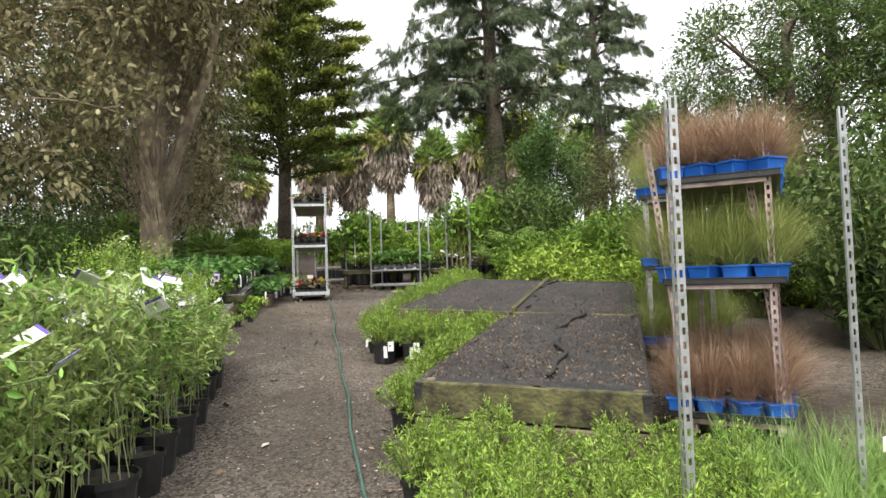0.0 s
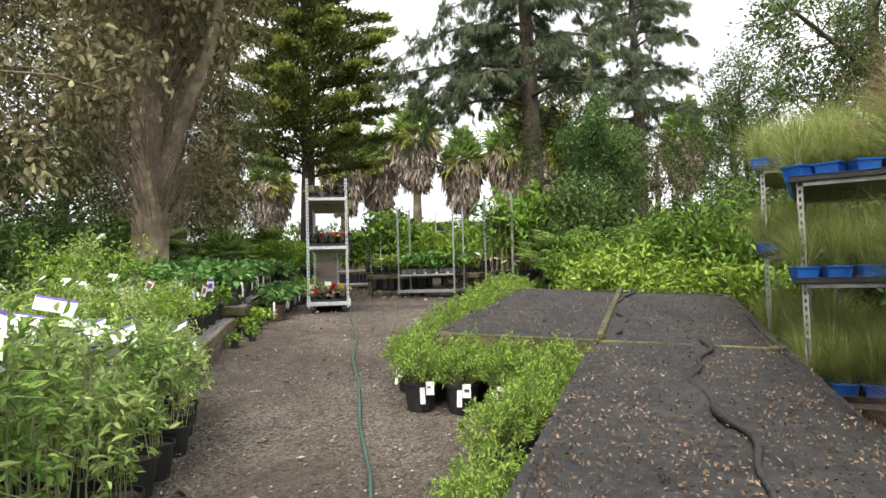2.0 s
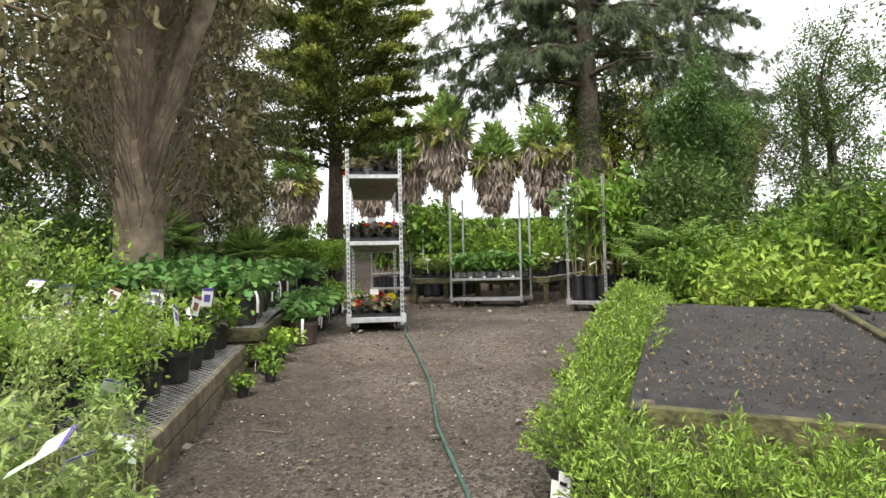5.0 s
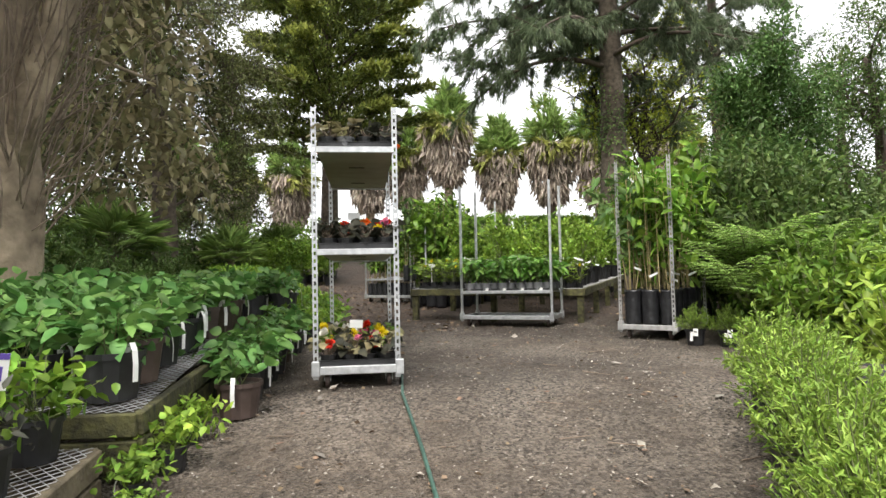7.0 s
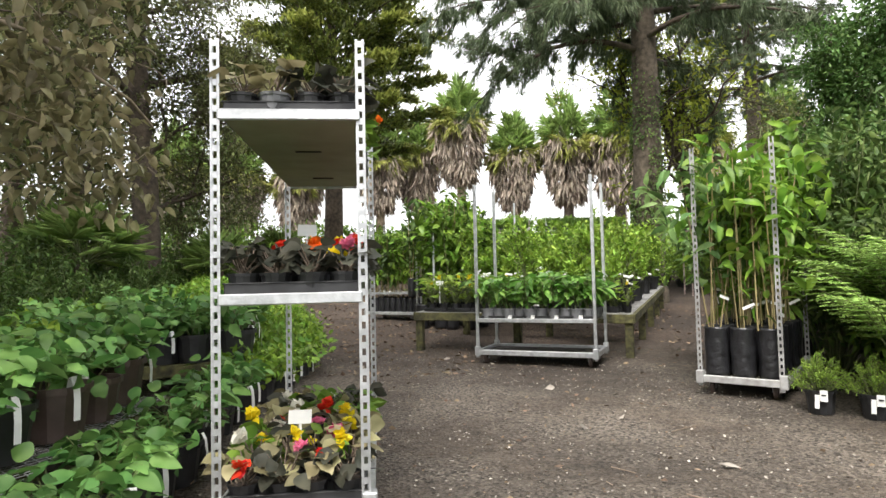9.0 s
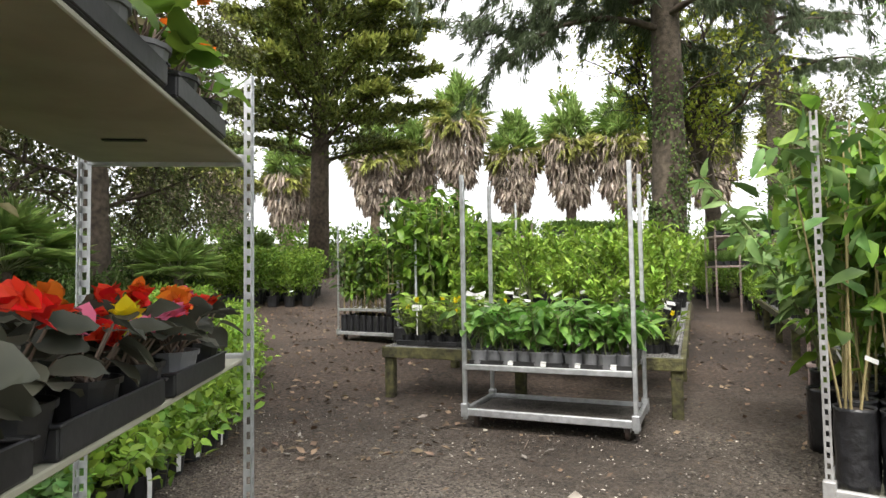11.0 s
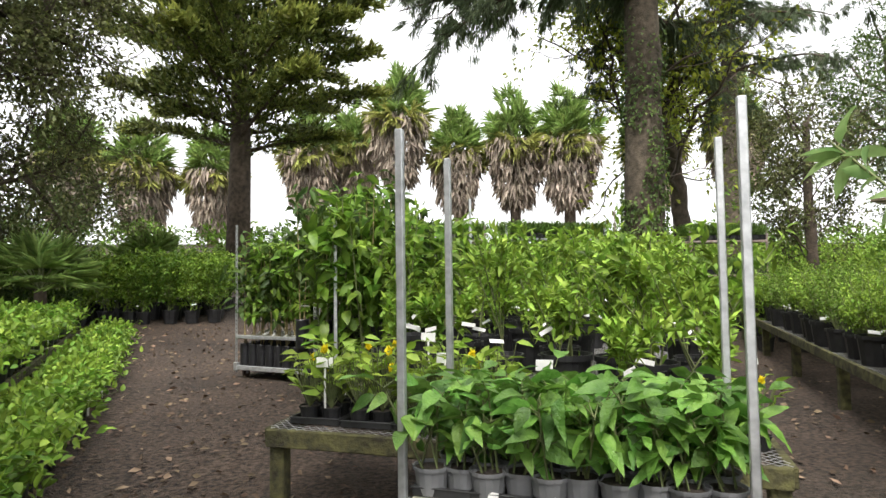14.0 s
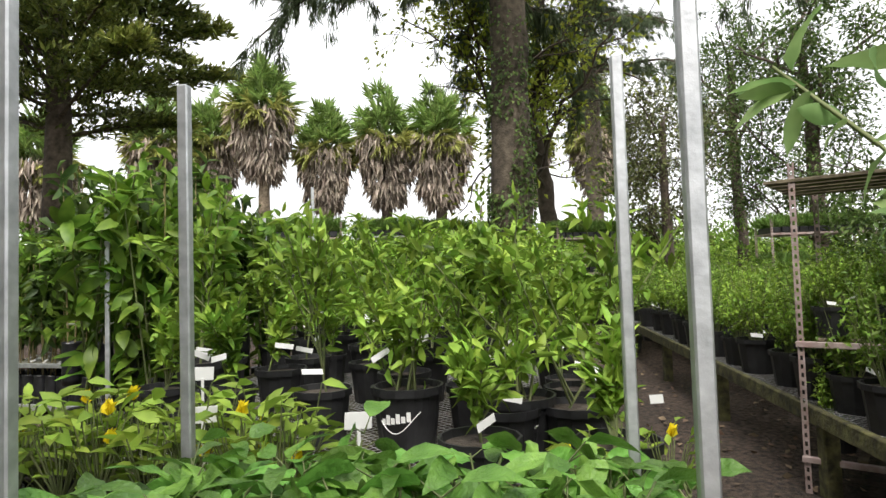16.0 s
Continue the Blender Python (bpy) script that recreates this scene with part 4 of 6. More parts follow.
def k_hebe(th):
    pot(th, 0.12, 0.2)
    m = 75
    a, f = rng.random(m) * 6.283, np.sqrt(rng.random(m))
    B = np.stack([np.cos(a) * f * 0.24, np.sin(a) * f * 0.24, 0.47 - 0.2 * f ** 2 + rng.normal(size=m) * 0.03], 1)
    A = np.stack([np.cos(a) * f * 0.07, np.sin(a) * f * 0.07, np.full(m, 0.18)], 1)
    sticks("stem", A, B, 0.004, 0.002, STEM, th)
    n = 1550
    i, q = rng.integers(0, m, n), rng.beta(2.6, 1.0, n)
    P = A[i] + (B - A)[i] * q[:, None] + rng.normal(size=(n, 3)) * 0.008
    D = unit(B - A)[i] * 0.75 + rng.normal(size=(n, 3)) * 0.62
    leaves("foliage", P, D, rng.uniform(0.022, 0.04, n), rng.uniform(0.007, 0.011, n), HEBE, th)
    return tagged(th, "dense small-leaved green hebe bush in a black pot", "potted shrub", "hebe bushes")


def k_hebe_label(th):
    k_hebe(th)
    az = -1.9 + rng.uniform(-0.3, 0.3)
    c, s = math.cos(az), math.sin(az)
    for dx, z, w, h in ((0.0, 0.06, 0.035, 0.11), (0.05, 0.12, 0.055, 0.09)):
        bm = bmesh.new()
        box(bm, w, 0.002, h, dx, 0, 0, bevel=0.0)
        bm.transform(pose(0.145 * c, 0.145 * s, z, -8, 0, math.degrees(az) + 90 + rng.uniform(-8, 8)))
        lb = part("plant_label", bm, WHITEP, th, "white card label on the pot")
        if w > 0.04:
            bm = bmesh.new()
            box(bm, w * 0.6, 0.004, 0.012, dx, 0, h * 0.5, bevel=0)
            bm.transform(pose(0.147 * c, 0.147 * s, z, -8, 0, math.degrees(az) + 90))
            part("print", bm, INK, lb)
    return tagged(th, "small-leaved hebe bush in a black pot with white labels")


def flower(th, P, r, material, name="flower"):
    n = 16
    D = dirs(n, 0.9, 0.8)
    leaves(name, np.tile(P, (n, 1)) + rng.normal(size=(n, 3)) * r * 0.15, D, r * rng.uniform(0.8, 1.15, n), r * 1.0, material, th, fine=True, fold=0.15, droop=0.1)


def k_begonia(th, cols=(), green=False):
    pot(th, 0.062, 0.085, GREYP if rng.random() < 0.25 else BLACKP, 14)
    n = 17
    a = np.arange(n) * 2.4 + rng.random(n)
    st = np.tile([[0, 0, 0.08]], (n, 1)) + rng.normal(size=(n, 3)) * np.array([0.012, 0.012, 0])
    hub = st + np.stack([np.cos(a) * 0.05, np.sin(a) * 0.05, rng.uniform(0.02, 0.11, n)], 1)
    sticks("stem", st, hub, 0.004, 0.003, TWIG, th)
    D = np.stack([np.cos(a), np.sin(a), rng.uniform(-0.35, 0.5, n)], 1)
    leaves("foliage", hub, D, rng.uniform(0.06, 0.1, n), rng.uniform(0.055, 0.085, n), (rng.choice([MIDGREEN, OLIVE]) if green else BRONZE), th, fine=2, fold=0.1, droop=0.25)
    for c in cols:
        flower(th, np.array([rng.normal() * 0.06, rng.normal() * 0.06, rng.uniform(0.13, 0.22)]), rng.uniform(0.034, 0.054), c)
    return tagged(th, "begonia with bronze leaves in a small pot" if not cols else "flowering begonia in a small black pot", "begonia", "begonias on the trolley")


def k_broad(th):
    pot(th, 0.075, 0.11, GREYP, 16)
    A, B = stems_up(4, 0.02, 0.33, 0.2)
    A[:, 2] = 0.09
    B[:, 2] += 0.08
    sticks("stem", A, B, 0.006, 0.004, STEM, th)
    n = 36
    i, f = rng.integers(0, 4, n), rng.uniform(0.25, 1.05, n)
    a = np.arange(n) * 2.4 + rng.normal(size=n) * 0.4
    base = A[i] + (B - A)[i] * f[:, None]
    D = np.stack([np.cos(a), np.sin(a), rng.uniform(-0.1, 1.0, n)], 1)
    hub = base + unit(D + np.array([0, 0, 0.4])) * rng.uniform(0.03, 0.07, (n, 1))
    sticks("petiole", base, hub, 0.003, 0.002, STEM, th)
    D[:, 2] = rng.uniform(-0.9, 0.8, n)
    leaves("foliage", hub, D, rng.uniform(0.08, 0.17, n), rng.uniform(0.042, 0.075, n), BROAD, th, fine=2, fold=0.14, droop=0.4)
    return tagged(th, "broad-leaved bright green plant in a grey pot", "potted plant", "broad-leaved plants on the trolley")


def k_sapling(th):
    bag(th, 0.09, 0.4)
    A, B = stems_up(4, 0.03, 1.35, 0.09)
    A[:, 2] = 0.38
    B[:, 2] += 0.35
    sticks("cane", A, B, 0.008, 0.005, CANE, th)
    n = 120
    i, f = rng.integers(0, 4, n), rng.beta(3, 1, n)
    P = A[i] + (B - A)[i] * f[:, None] + rng.normal(size=(n, 3)) * np.array([0.12, 0.12, 0.07])
    leaves("foliage", P, dirs(n, -0.1), rng.uniform(0.1, 0.19, n), rng.uniform(0.04, 0.075, n), EVERGREEN if rng.random() < 0.5 else CITRUS, th, fine=True, droop=0.3)
    card(th, 0.04, -0.08, rng.uniform(0.48, 0.7), 0.1, 0.022, rng.uniform(-40, 40), 0)
    return tagged(th, "tall sapling on canes in a black polythene bag", "sapling", "bagged saplings")


def k_laurel(th):
    bag(th, 0.065, 0.3)
    A, B = stems_up(2, 0.015, 1.25, 0.04)
    A[:, 2] = 0.28
    B[:, 2] += 0.25
    sticks("stem", A, B, 0.008, 0.004, CANE, th)
    n = 100
    i, f = rng.integers(0, 2, n), rng.uniform(0.32, 1.05, n)
    P = A[i] + (B - A)[i] * f[:, None] + rng.normal(size=(n, 3)) * np.array([0.07, 0.07, 0.03])
    leaves("foliage", P, dirs(n, -0.15), rng.uniform(0.1, 0.17, n), rng.uniform(0.045, 0.07, n), MIDGREEN if rng.random() < 0.65 else DARKGREEN, th, fine=True, droop=0.35)
    card(th, 0.03, -0.06, 0.42, 0.08, 0.016, rng.uniform(-40, 40), 40)
    return tagged(th, "upright laurel-like sapling in a black polythene bag", "sapling", "bagged laurels")


def k_citrus(th):
    pot(th, 0.15, 0.27)
    H = rng.uniform(0.35, 0.9)
    A, B = stems_up(7, 0.03, H, 0.2)
    A[:, 2] = 0.24
    B[:, 2] += 0.24
    A[1:] = A[0] + (B[0] - A[0]) * rng.uniform(0.0, 0.5, (6, 1))
    sticks("stem", A, B, 0.008, 0.003, STEM, th)
    n = 250
    i, f = rng.integers(0, 7, n), rng.uniform(0.25, 1.05, n)
    P = A[i] + (B - A)[i] * f[:, None] + rng.normal(size=(n, 3)) * 0.012
    leaves("foliage", P, unit(B - A)[i] * 0.7 + rng.normal(size=(n, 3)) * 0.6, rng.uniform(0.05, 0.115, n), rng.uniform(0.022, 0.045, n), FRESH if rng.random() < 0.55 else CITRUS, th, fine=True)
    if rng.random() < 0.85:
        card(th, rng.normal() * 0.05, -0.13, rng.uniform(0.3, 0.46), 0.11, 0.03, rng.uniform(-50, 50), rng.uniform(-50, 0))
    return tagged(th, "young glossy green citrus-like shrub in a black pot", "potted shrub", "shrubs on the benches")


def k_shrub(th):
    pot(th, 0.15, 0.25)
    m = 26
    a, f = rng.random(m) * 6.283, np.sqrt(rng.random(m))
    B = np.stack([np.cos(a) * f * 0.2, np.sin(a) * f * 0.2, rng.uniform(0.45, 0.8, m)], 1)
    A = np.stack([np.cos(a) * f * 0.05, np.sin(a) * f * 0.05, np.full(m, 0.22)], 1)
    sticks("stem", A, B, 0.004, 0.002, STEM, th)
    n = 620
    i, q = rng.integers(0, m, n), rng.uniform(0.3, 1.05, n)
    P = A[i] + (B - A)[i] * q[:, None] + rng.normal(size=(n, 3)) * 0.03
    leaves("foliage", P, dirs(n, 0.3), rng.uniform(0.03, 0.055, n), rng.uniform(0.014, 0.025, n), FRESH if rng.random() < 0.5 else MIDGREEN, th)
    card(th, rng.normal() * 0.05, -0.14, 0.27, 0.1, 0.03, rng.uniform(-50, 50), rng.uniform(-60, 0))
    return tagged(th, "bushy small-leaved shrub in a black pot with a white tag", "potted shrub", "shrubs on the benches")


def k_stock(th):
    """Taller leafy stock for the far rows."""
    pot(th, 0.14, 0.24, seg=10)
    n = 420
    f = rng.beta(1.5, 1.1, n)
    P = rng.normal(size=(n, 3)) * np.stack([0.1 + 0.06 * f, 0.1 + 0.06 * f, 0.04 + 0 * f], 1)
    P[:, 2] += 0.3 + f * 0.8
    A, B = stems_up(5, 0.03, 0.9, 0.08)
    A[:, 2] += 0.2
    sticks("stem", A, B, 0.006, 0.004, STEM, th)
    leaves("foliage", P, dirs(n, 0.2), rng.uniform(0.06, 0.12, n), rng.uniform(0.03, 0.05, n), rng.choice([MIDGREEN, FRESH, FRESH, CITRUS]), th)
    if rng.random() < 0.5:
        card(th, 0, -0.14, 0.35, 0.1, 0.03, rng.uniform(-50, 50), -30)
    return tagged(th, "upright leafy shrub in a black nursery pot", "potted shrub", "stock plants in rows")


def k_calla(th):
    pot(th, 0.06, 0.09, seg=14)
    n = 24
    a = np.arange(n) * 2.4
    base = np.tile([[0, 0, 0.08]], (n, 1))
    tip = base + np.stack([np.cos(a) * 0.08, np.sin(a) * 0.08, rng.uniform(0.08, 0.34, n)], 1) * rng.uniform(0.7, 1.2, (n, 1))
    sticks("stalk", base, tip, 0.004, 0.003, STEM, th)
    leaves("foliage", tip, np.stack([np.cos(a), np.sin(a), rng.uniform(-0.2, 0.9, n)], 1), rng.uniform(0.07, 0.12, n), rng.uniform(0.03, 0.055, n), LIMEGREEN, th, fine=True)
    for k in range(rng.integers(0, 2)):
        p = np.array([rng.normal() * 0.06, rng.normal() * 0.06, rng.uniform(0.24, 0.4)])
        sticks("flower_stalk", [[0, 0, 0.08]], [p], 0.004, 0.003, STEM, th)
        leaves("flower", np.tile(p, (5, 1)), dirs(5, 1.2, 0.6), 0.06, 0.04, YELLOWP, th, fine=True, fold=0.4)
    return tagged(th, "calla lily with yellow spathes in a small black pot", "calla lily", "calla lilies on the bench")


def k_grass(th, material=None, n=270, h=0.5, spread=0.55, potmat=None):
    r = 0.075
    bm = bmesh.new()
    bmesh.ops.create_cone(bm, cap_ends=True, segments=4, radius1=r * 1.1, radius2=r * 1.36, depth=0.1, matrix=pose(0, 0, 0.05, 0, 0, 45))
    bmesh.ops.bevel(bm, geom=bm.edges[:], offset=0.006, segments=1, affect="EDGES")
    part("pot", bm, potmat or BLUEP, th)
    bm = bmesh.new()
    box(bm, r * 2.08, r * 2.08, 0.012, 0, 0, 0.09, bevel=0.002)
    part("rim", bm, potmat or BLUEP, th)
    A = rng.normal(size=(n, 3)) * np.array([0.028, 0.028, 0]) + np.array([0, 0, 0.1])
    D = dirs(n, 1.0 / spread * 0.5, 0.5)
    D[:, 2] = np.abs(D[:, 2])
    L = h * rng.uniform(0.6, 1.1, n)
    mid = A + D * (L * 0.55)[:, None]
    end = mid + unit(D * np.array([1.4, 1.4, 0.5])) * (L * 0.5)[:, None]
    W = np.cross(D, ZUP)
    W = unit(W) * 0.0014
    V = np.stack([A - W, A + W, mid + W, mid - W, end], 1).reshape(-1, 3)
    o = np.arange(n)[:, None] * 5
    F = np.concatenate([o + [0, 1, 2], o + [0, 2, 3], o + [3, 2, 4]], 1).reshape(-1, 3)
    ob = link("foliage", npmesh("foliage", V, F), material or OLIVEGRASS, th)
    ob["kind"] = "stuff"
    return tagged(th, "tuft of fine grass in a blue pot", "ornamental grass", "grasses in blue pots")


def k_tan(th):
    k_grass(th, TANGRASS, 330, 0.42, 0.6)
    return tagged(th, "tuft of russet dry-looking grass in a blue pot")


def k_sedge(th):
    k_grass(th, GRASS, 260, 0.42, 0.6, BLACKP)
    return tagged(th, "arching bright green sedge in a black pot", "ornamental grass", "sedges in pots")


def k_fern(th):
    A, P, D, L = [], [], [], []
    A0, B0 = [], []
    for i in range(13):
        az, el = i * 2.4, rng.uniform(0.9, 1.45)
        u = np.array([math.cos(az), math.sin(az)])
        ln = rng.uniform(0.75, 1.15)
        prev = np.array([0, 0, 0.05])
        for k in range(1, 25):
            f = k / 24
            p = np.array([*(u * ln * (math.cos(el) * f + 0.25 * f * f)), 0.05 + ln * (math.sin(el) * f - 0.42 * f * f)])
            A0.append(prev), B0.append(p)
            d = (p - prev) / np.linalg.norm(p - prev)
            w = np.cross(d, ZUP)
            w /= np.linalg.norm(w)
            if k > 3 and k % 2:
                for s in (-1, 1):
                    P.append(p)
                    D.append(w * s + d * 0.35 + np.array([0, 0, -0.1]))
                    L.append(0.2 * math.sin(math.pi * min(1, f * 0.92 + 0.08)) + 0.02)
            prev = p
    sticks("frond_stalk", A0, B0, 0.006, 0.005, STEM, th)
    P, D, L = np.array(P), unit(np.array(D)), np.array(L)
    sticks("pinna_rib", P, P + D * L[:, None] * 0.95 - ZUP * (L * 0.1)[:, None], 0.002, 0.001, STEM, th)
    P2, D2, L2 = [], [], []
    for f in np.linspace(0.08, 1.0, 10):
        side = unit(np.cross(D, ZUP))
        for sg_ in (-1, 1):
            P2.append(P + D * (L * f)[:, None] - ZUP * (L * 0.12 * f * f)[:, None])
            D2.append(side * sg_ + D * 0.7 + rng.normal(size=D.shape) * 0.08)
            L2.append(0.042 * (1.1 - f) * (0.5 + L / 0.2))
    leaves("frond", np.concatenate(P2), np.concatenate(D2), np.concatenate(L2) + 0.008, 0.017, FERN, th, fold=0.05, droop=0.1)
    return tagged(th, "large arching bright green fern", "fern", "ferns")


def k_bush(th, material=None, n=1900, r=0.55, h=1.0, L=0.11, W=0.045, fine=False):
    m = 46
    a, f = rng.random(m) * 6.283, np.sqrt(rng.random(m))
    B = np.stack([np.cos(a) * f * r, np.sin(a) * f * r, h * (1 - 0.45 * f ** 2) * rng.uniform(0.75, 1.1, m)], 1)
    A = np.stack([np.cos(a) * f * 0.12, np.sin(a) * f * 0.12, np.full(m, -0.03)], 1)
    sticks("stem", A, B, 0.012, 0.004, STEM, th)
    i, q = rng.integers(0, m, n), rng.uniform(0.25, 1.05, n)
    P = A[i] + (B - A)[i] * q[:, None] + rng.normal(size=(n, 3)) * 0.07
    leaves("foliage", P, dirs(n, 0.2), rng.uniform(L * 0.6, L * 1.2, n), rng.uniform(W * 0.7, W * 1.2, n), material or MIDGREEN, th, fine=fine)
    return tagged(th, "spreading leafy green bush", "bush", "bushes round the nursery")


def k_lime(th):
    k_bush(th, LIMEGREEN, 620, 0.4, 0.7, 0.13, 0.05, 0.5)
    return tagged(th, "yellow-green broad-leaved perennial clump", "bush", "lime-green clumps")


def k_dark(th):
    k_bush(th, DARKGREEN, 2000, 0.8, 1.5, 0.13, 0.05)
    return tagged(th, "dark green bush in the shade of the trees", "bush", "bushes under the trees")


def k_big(th):
    k_bush(th, SHADELEAF, 3900, 1.1, 2.3, 0.125, 0.055)
    return tagged(th, "tall green bush at the edge of the nursery", "bush", "bushes round the nursery")


def k_fan(th):
    bm = bmesh.new()
    tube(bm, [(0, 0, 0), (0.02, 0, 0.9)], [0.12, 0.1], 8)
    part("trunk", bm, DARKBARK, th)
    P, D, L, A, B = [], [], [], [], []
    for i in range(30):
        az, el = i * 2.4, rng.uniform(0.1, 1.45)
        u = np.array([math.cos(az) * math.cos(el), math.sin(az) * math.cos(el), math.sin(el)])
        st = np.array([0, 0, 0.9])
        hub = st + u * 0.6
        A.append(st), B.append(hub)
        w = np.cross(u, ZUP)
        w /= np.linalg.norm(w) + 1e-6
        for k in np.linspace(-1.4, 1.4, 17):
            P.append(hub), D.append(u * math.cos(k) + w * math.sin(k)), L.append(0.55)
    sticks("leaf_stalk", A, B, 0.012, 0.008, STEM, th)
    leaves("fan_leaf", P, D, L, 0.055, PALMTOP, th, fold=0.1, droop=0.25)
    return tagged(th, "low fan palm with dark green leaves", "palm", "low fan palms")


KINDS = {"climber": (k_climber, 7), "tallfill": (k_tallfill, 5), "hydrangea": (k_hydrangea, 7), "low": (k_low, 8), "labelled": (k_labelled, 6), "leafy": (k_leafy, 5), "hebe": (k_hebe, 5), "hebe_label": (k_hebe_label, 4),
         "broad": (k_broad, 6), "sapling": (k_sapling, 7), "laurel": (k_laurel, 6), "citrus": (k_citrus, 10), "shrub": (k_shrub, 6), "stock": (k_stock, 9),
         "calla": (k_calla, 6), "grass": (k_grass, 4), "tan": (k_tan, 4), "sedge": (k_sedge, 4), "fern": (k_fern, 4), "bush": (k_bush, 4), "lime": (k_lime, 5), "dark": (k_dark, 4),
         "big": (k_big, 4), "fan": (k_fan, 2)}
NAMES = {"climber": "potted_climber", "tallfill": "potted_climber", "hydrangea": "potted_hydrangea", "low": "potted_perennial", "labelled": "potted_rose", "leafy": "tall_sapling", "hebe": "hebe_bush", "hebe_label": "hebe_bush",
         "broad": "broad_leaved_plant", "sapling": "bagged_sapling", "laurel": "bagged_laurel", "citrus": "potted_citrus", "shrub": "potted_shrub", "stock": "stock_shrub",
         "calla": "calla_lily", "grass": "grass_tuft", "tan": "grass_tuft", "sedge": "sedge_tuft", "fern": "fern", "bush": "bush", "lime": "leafy_clump", "dark": "shade_bush", "big": "tall_bush", "fan": "fan_palm"}
MADE = {}


def put(kind, x, y, z=None, s=1.0, rz=None):
    """Places a plant of that kind: the first few are built, the rest are copies of them."""
    fn, nv = KINDS[kind]
    z = G(x, y) if z is None else z
    rz = rng.uniform(0, 360) if rz is None else rz
    have = MADE.setdefault(kind, [])
    if len(have) < nv:
        th = empty(NAMES[kind], x, y, z, rz)
        fn(th)
        have.append(th)
        return th
    return copy_thing(have[rng.integers(0, nv)], pose(x, y, z, 0, 0, rz) @ Matrix.Scale(s, 4))


# ---- benches ----
def bench(name, ox, oy, rz, wid, dep, h, label, mesh=True, skirt=False, wood=None):
    """A low timber bench with a wire-mesh top; ox, oy is its near left corner."""
    wood = wood or MOSSY
    th = empty(name, ox, oy, 0, rz)
    m = pose(ox, oy, 0, 0, 0, rz)

    def gz(a, b):
        p = m @ Vector((a, b, 0))
        return G(p.x, p.y)
    n = max(2, round(dep / 1.6) + 1)
    k = max(2, round(wid / 1.5) + 1)
    for b in np.linspace(0.05, dep - 0.05, n):
        for a in np.linspace(0.05, wid - 0.05, k):
            bm = bmesh.new()
            box(bm, 0.09, 0.09, h, a, b, gz(a, b) - 0.03, bevel=0.008)
            part("leg", bm, wood, th)

    def rail(p0, p1, w=0.045, t=0.1, nm="rail"):
        p0, p1 = Vector(p0), Vector(p1)
        d = p1 - p0
        bm = bmesh.new()
        box(bm, d.length, w, t, bevel=0.006)
        bmesh.ops.subdivide_edges(bm, edges=[e for e in bm.edges if abs(e.verts[0].co.x - e.verts[1].co.x) > 0.5], cuts=8)
        for v in bm.verts:
            v.co.z += 0.008 * noise.noise(Vector((v.co.x * 2, t, p0.x)))
            v.co.y += 0.005 * noise.noise(Vector((v.co.x * 3, t, p0.y)))
        bm.transform(Matrix.Translation((p0 + p1) / 2) @ d.to_track_quat("X", "Z").to_matrix().to_4x4() @ Matrix.Translation((0, 0, -t)))
        part(nm, bm, wood, th)
    c = [(0, 0), (wid, 0), (wid, dep), (0, dep)]
    for (a, b), (a2, b2) in zip(c, c[1:] + c[:1]):
        rail((a, b, gz(a, b) + h + 0.012), (a2, b2, gz(a2, b2) + h + 0.012))
        if skirt:
            rail((a, b, gz(a, b) + h - 0.105), (a2, b2, gz(a2, b2) + h - 0.105), 0.038, 0.14, "skirt_board")
    for b in np.linspace(0.6, dep - 0.4, max(1, round(dep / 0.8))):
        rail((0.03, b, gz(0, b) + h - 0.005), (wid - 0.03, b, gz(wid, b) + h - 0.005), 0.04, 0.07, "cross_rail")
    if mesh:
        A, B = [], []
        step = 0.055
        for s in (1, -1):
            for c0 in np.arange(-dep, wid + dep, step):
                lo, hi = (max(0, -c0), min(dep, wid - c0)) if s > 0 else (max(0, c0 - wid), min(dep, c0))
                if hi - lo < 0.05:
                    continue
                cuts = np.linspace(lo, hi, max(2, int((hi - lo) / 1.2) + 2))
                for b0, b1 in zip(cuts, cuts[1:]):
                    a0, a1 = c0 + s * b0, c0 + s * b1
                    A.append((a0, b0, gz(a0, b0) + h + 0.014)), B.append((a1, b1, gz(a1, b1) + h + 0.014))
        sticks("wire_mesh", A, B, 0.0025, 0.0025, WORN, th, label="rusty expanded wire mesh")
    return tagged(th, label, "bench")


bench("low_bench", -2.25, -3.55, 0, 1.5, 2.1, 0.2, "low weathered timber bench with a wire mesh top", wood=TIMBER, skirt=True)
bench("low_bench", -2.3, -1.32, 0, 1.66, 2.7, 0.3, "low mossy timber bench under potted hydrangeas", skirt=True)
bench("stock_bench", 0.98, 5.42, TH, 2.66, 6.8, 0.47, "mossy timber bench with a wire mesh top holding potted shrubs")
bench("stock_bench", 4.45, 3.75, TH, 2.8, 8.5, 0.47, "mossy timber bench beside the aisle, full of potted shrubs")
bench("low_bench", -1.55, 2.6, 12, 1.1, 3.2, 0.3, "low timber bench beside the path with potted perennials", mesh=False)
bench("low_bench", -2.25, 6.0, 13, 1.1, 6.5, 0.3, "low timber bench beside the path with potted perennials", mesh=False)


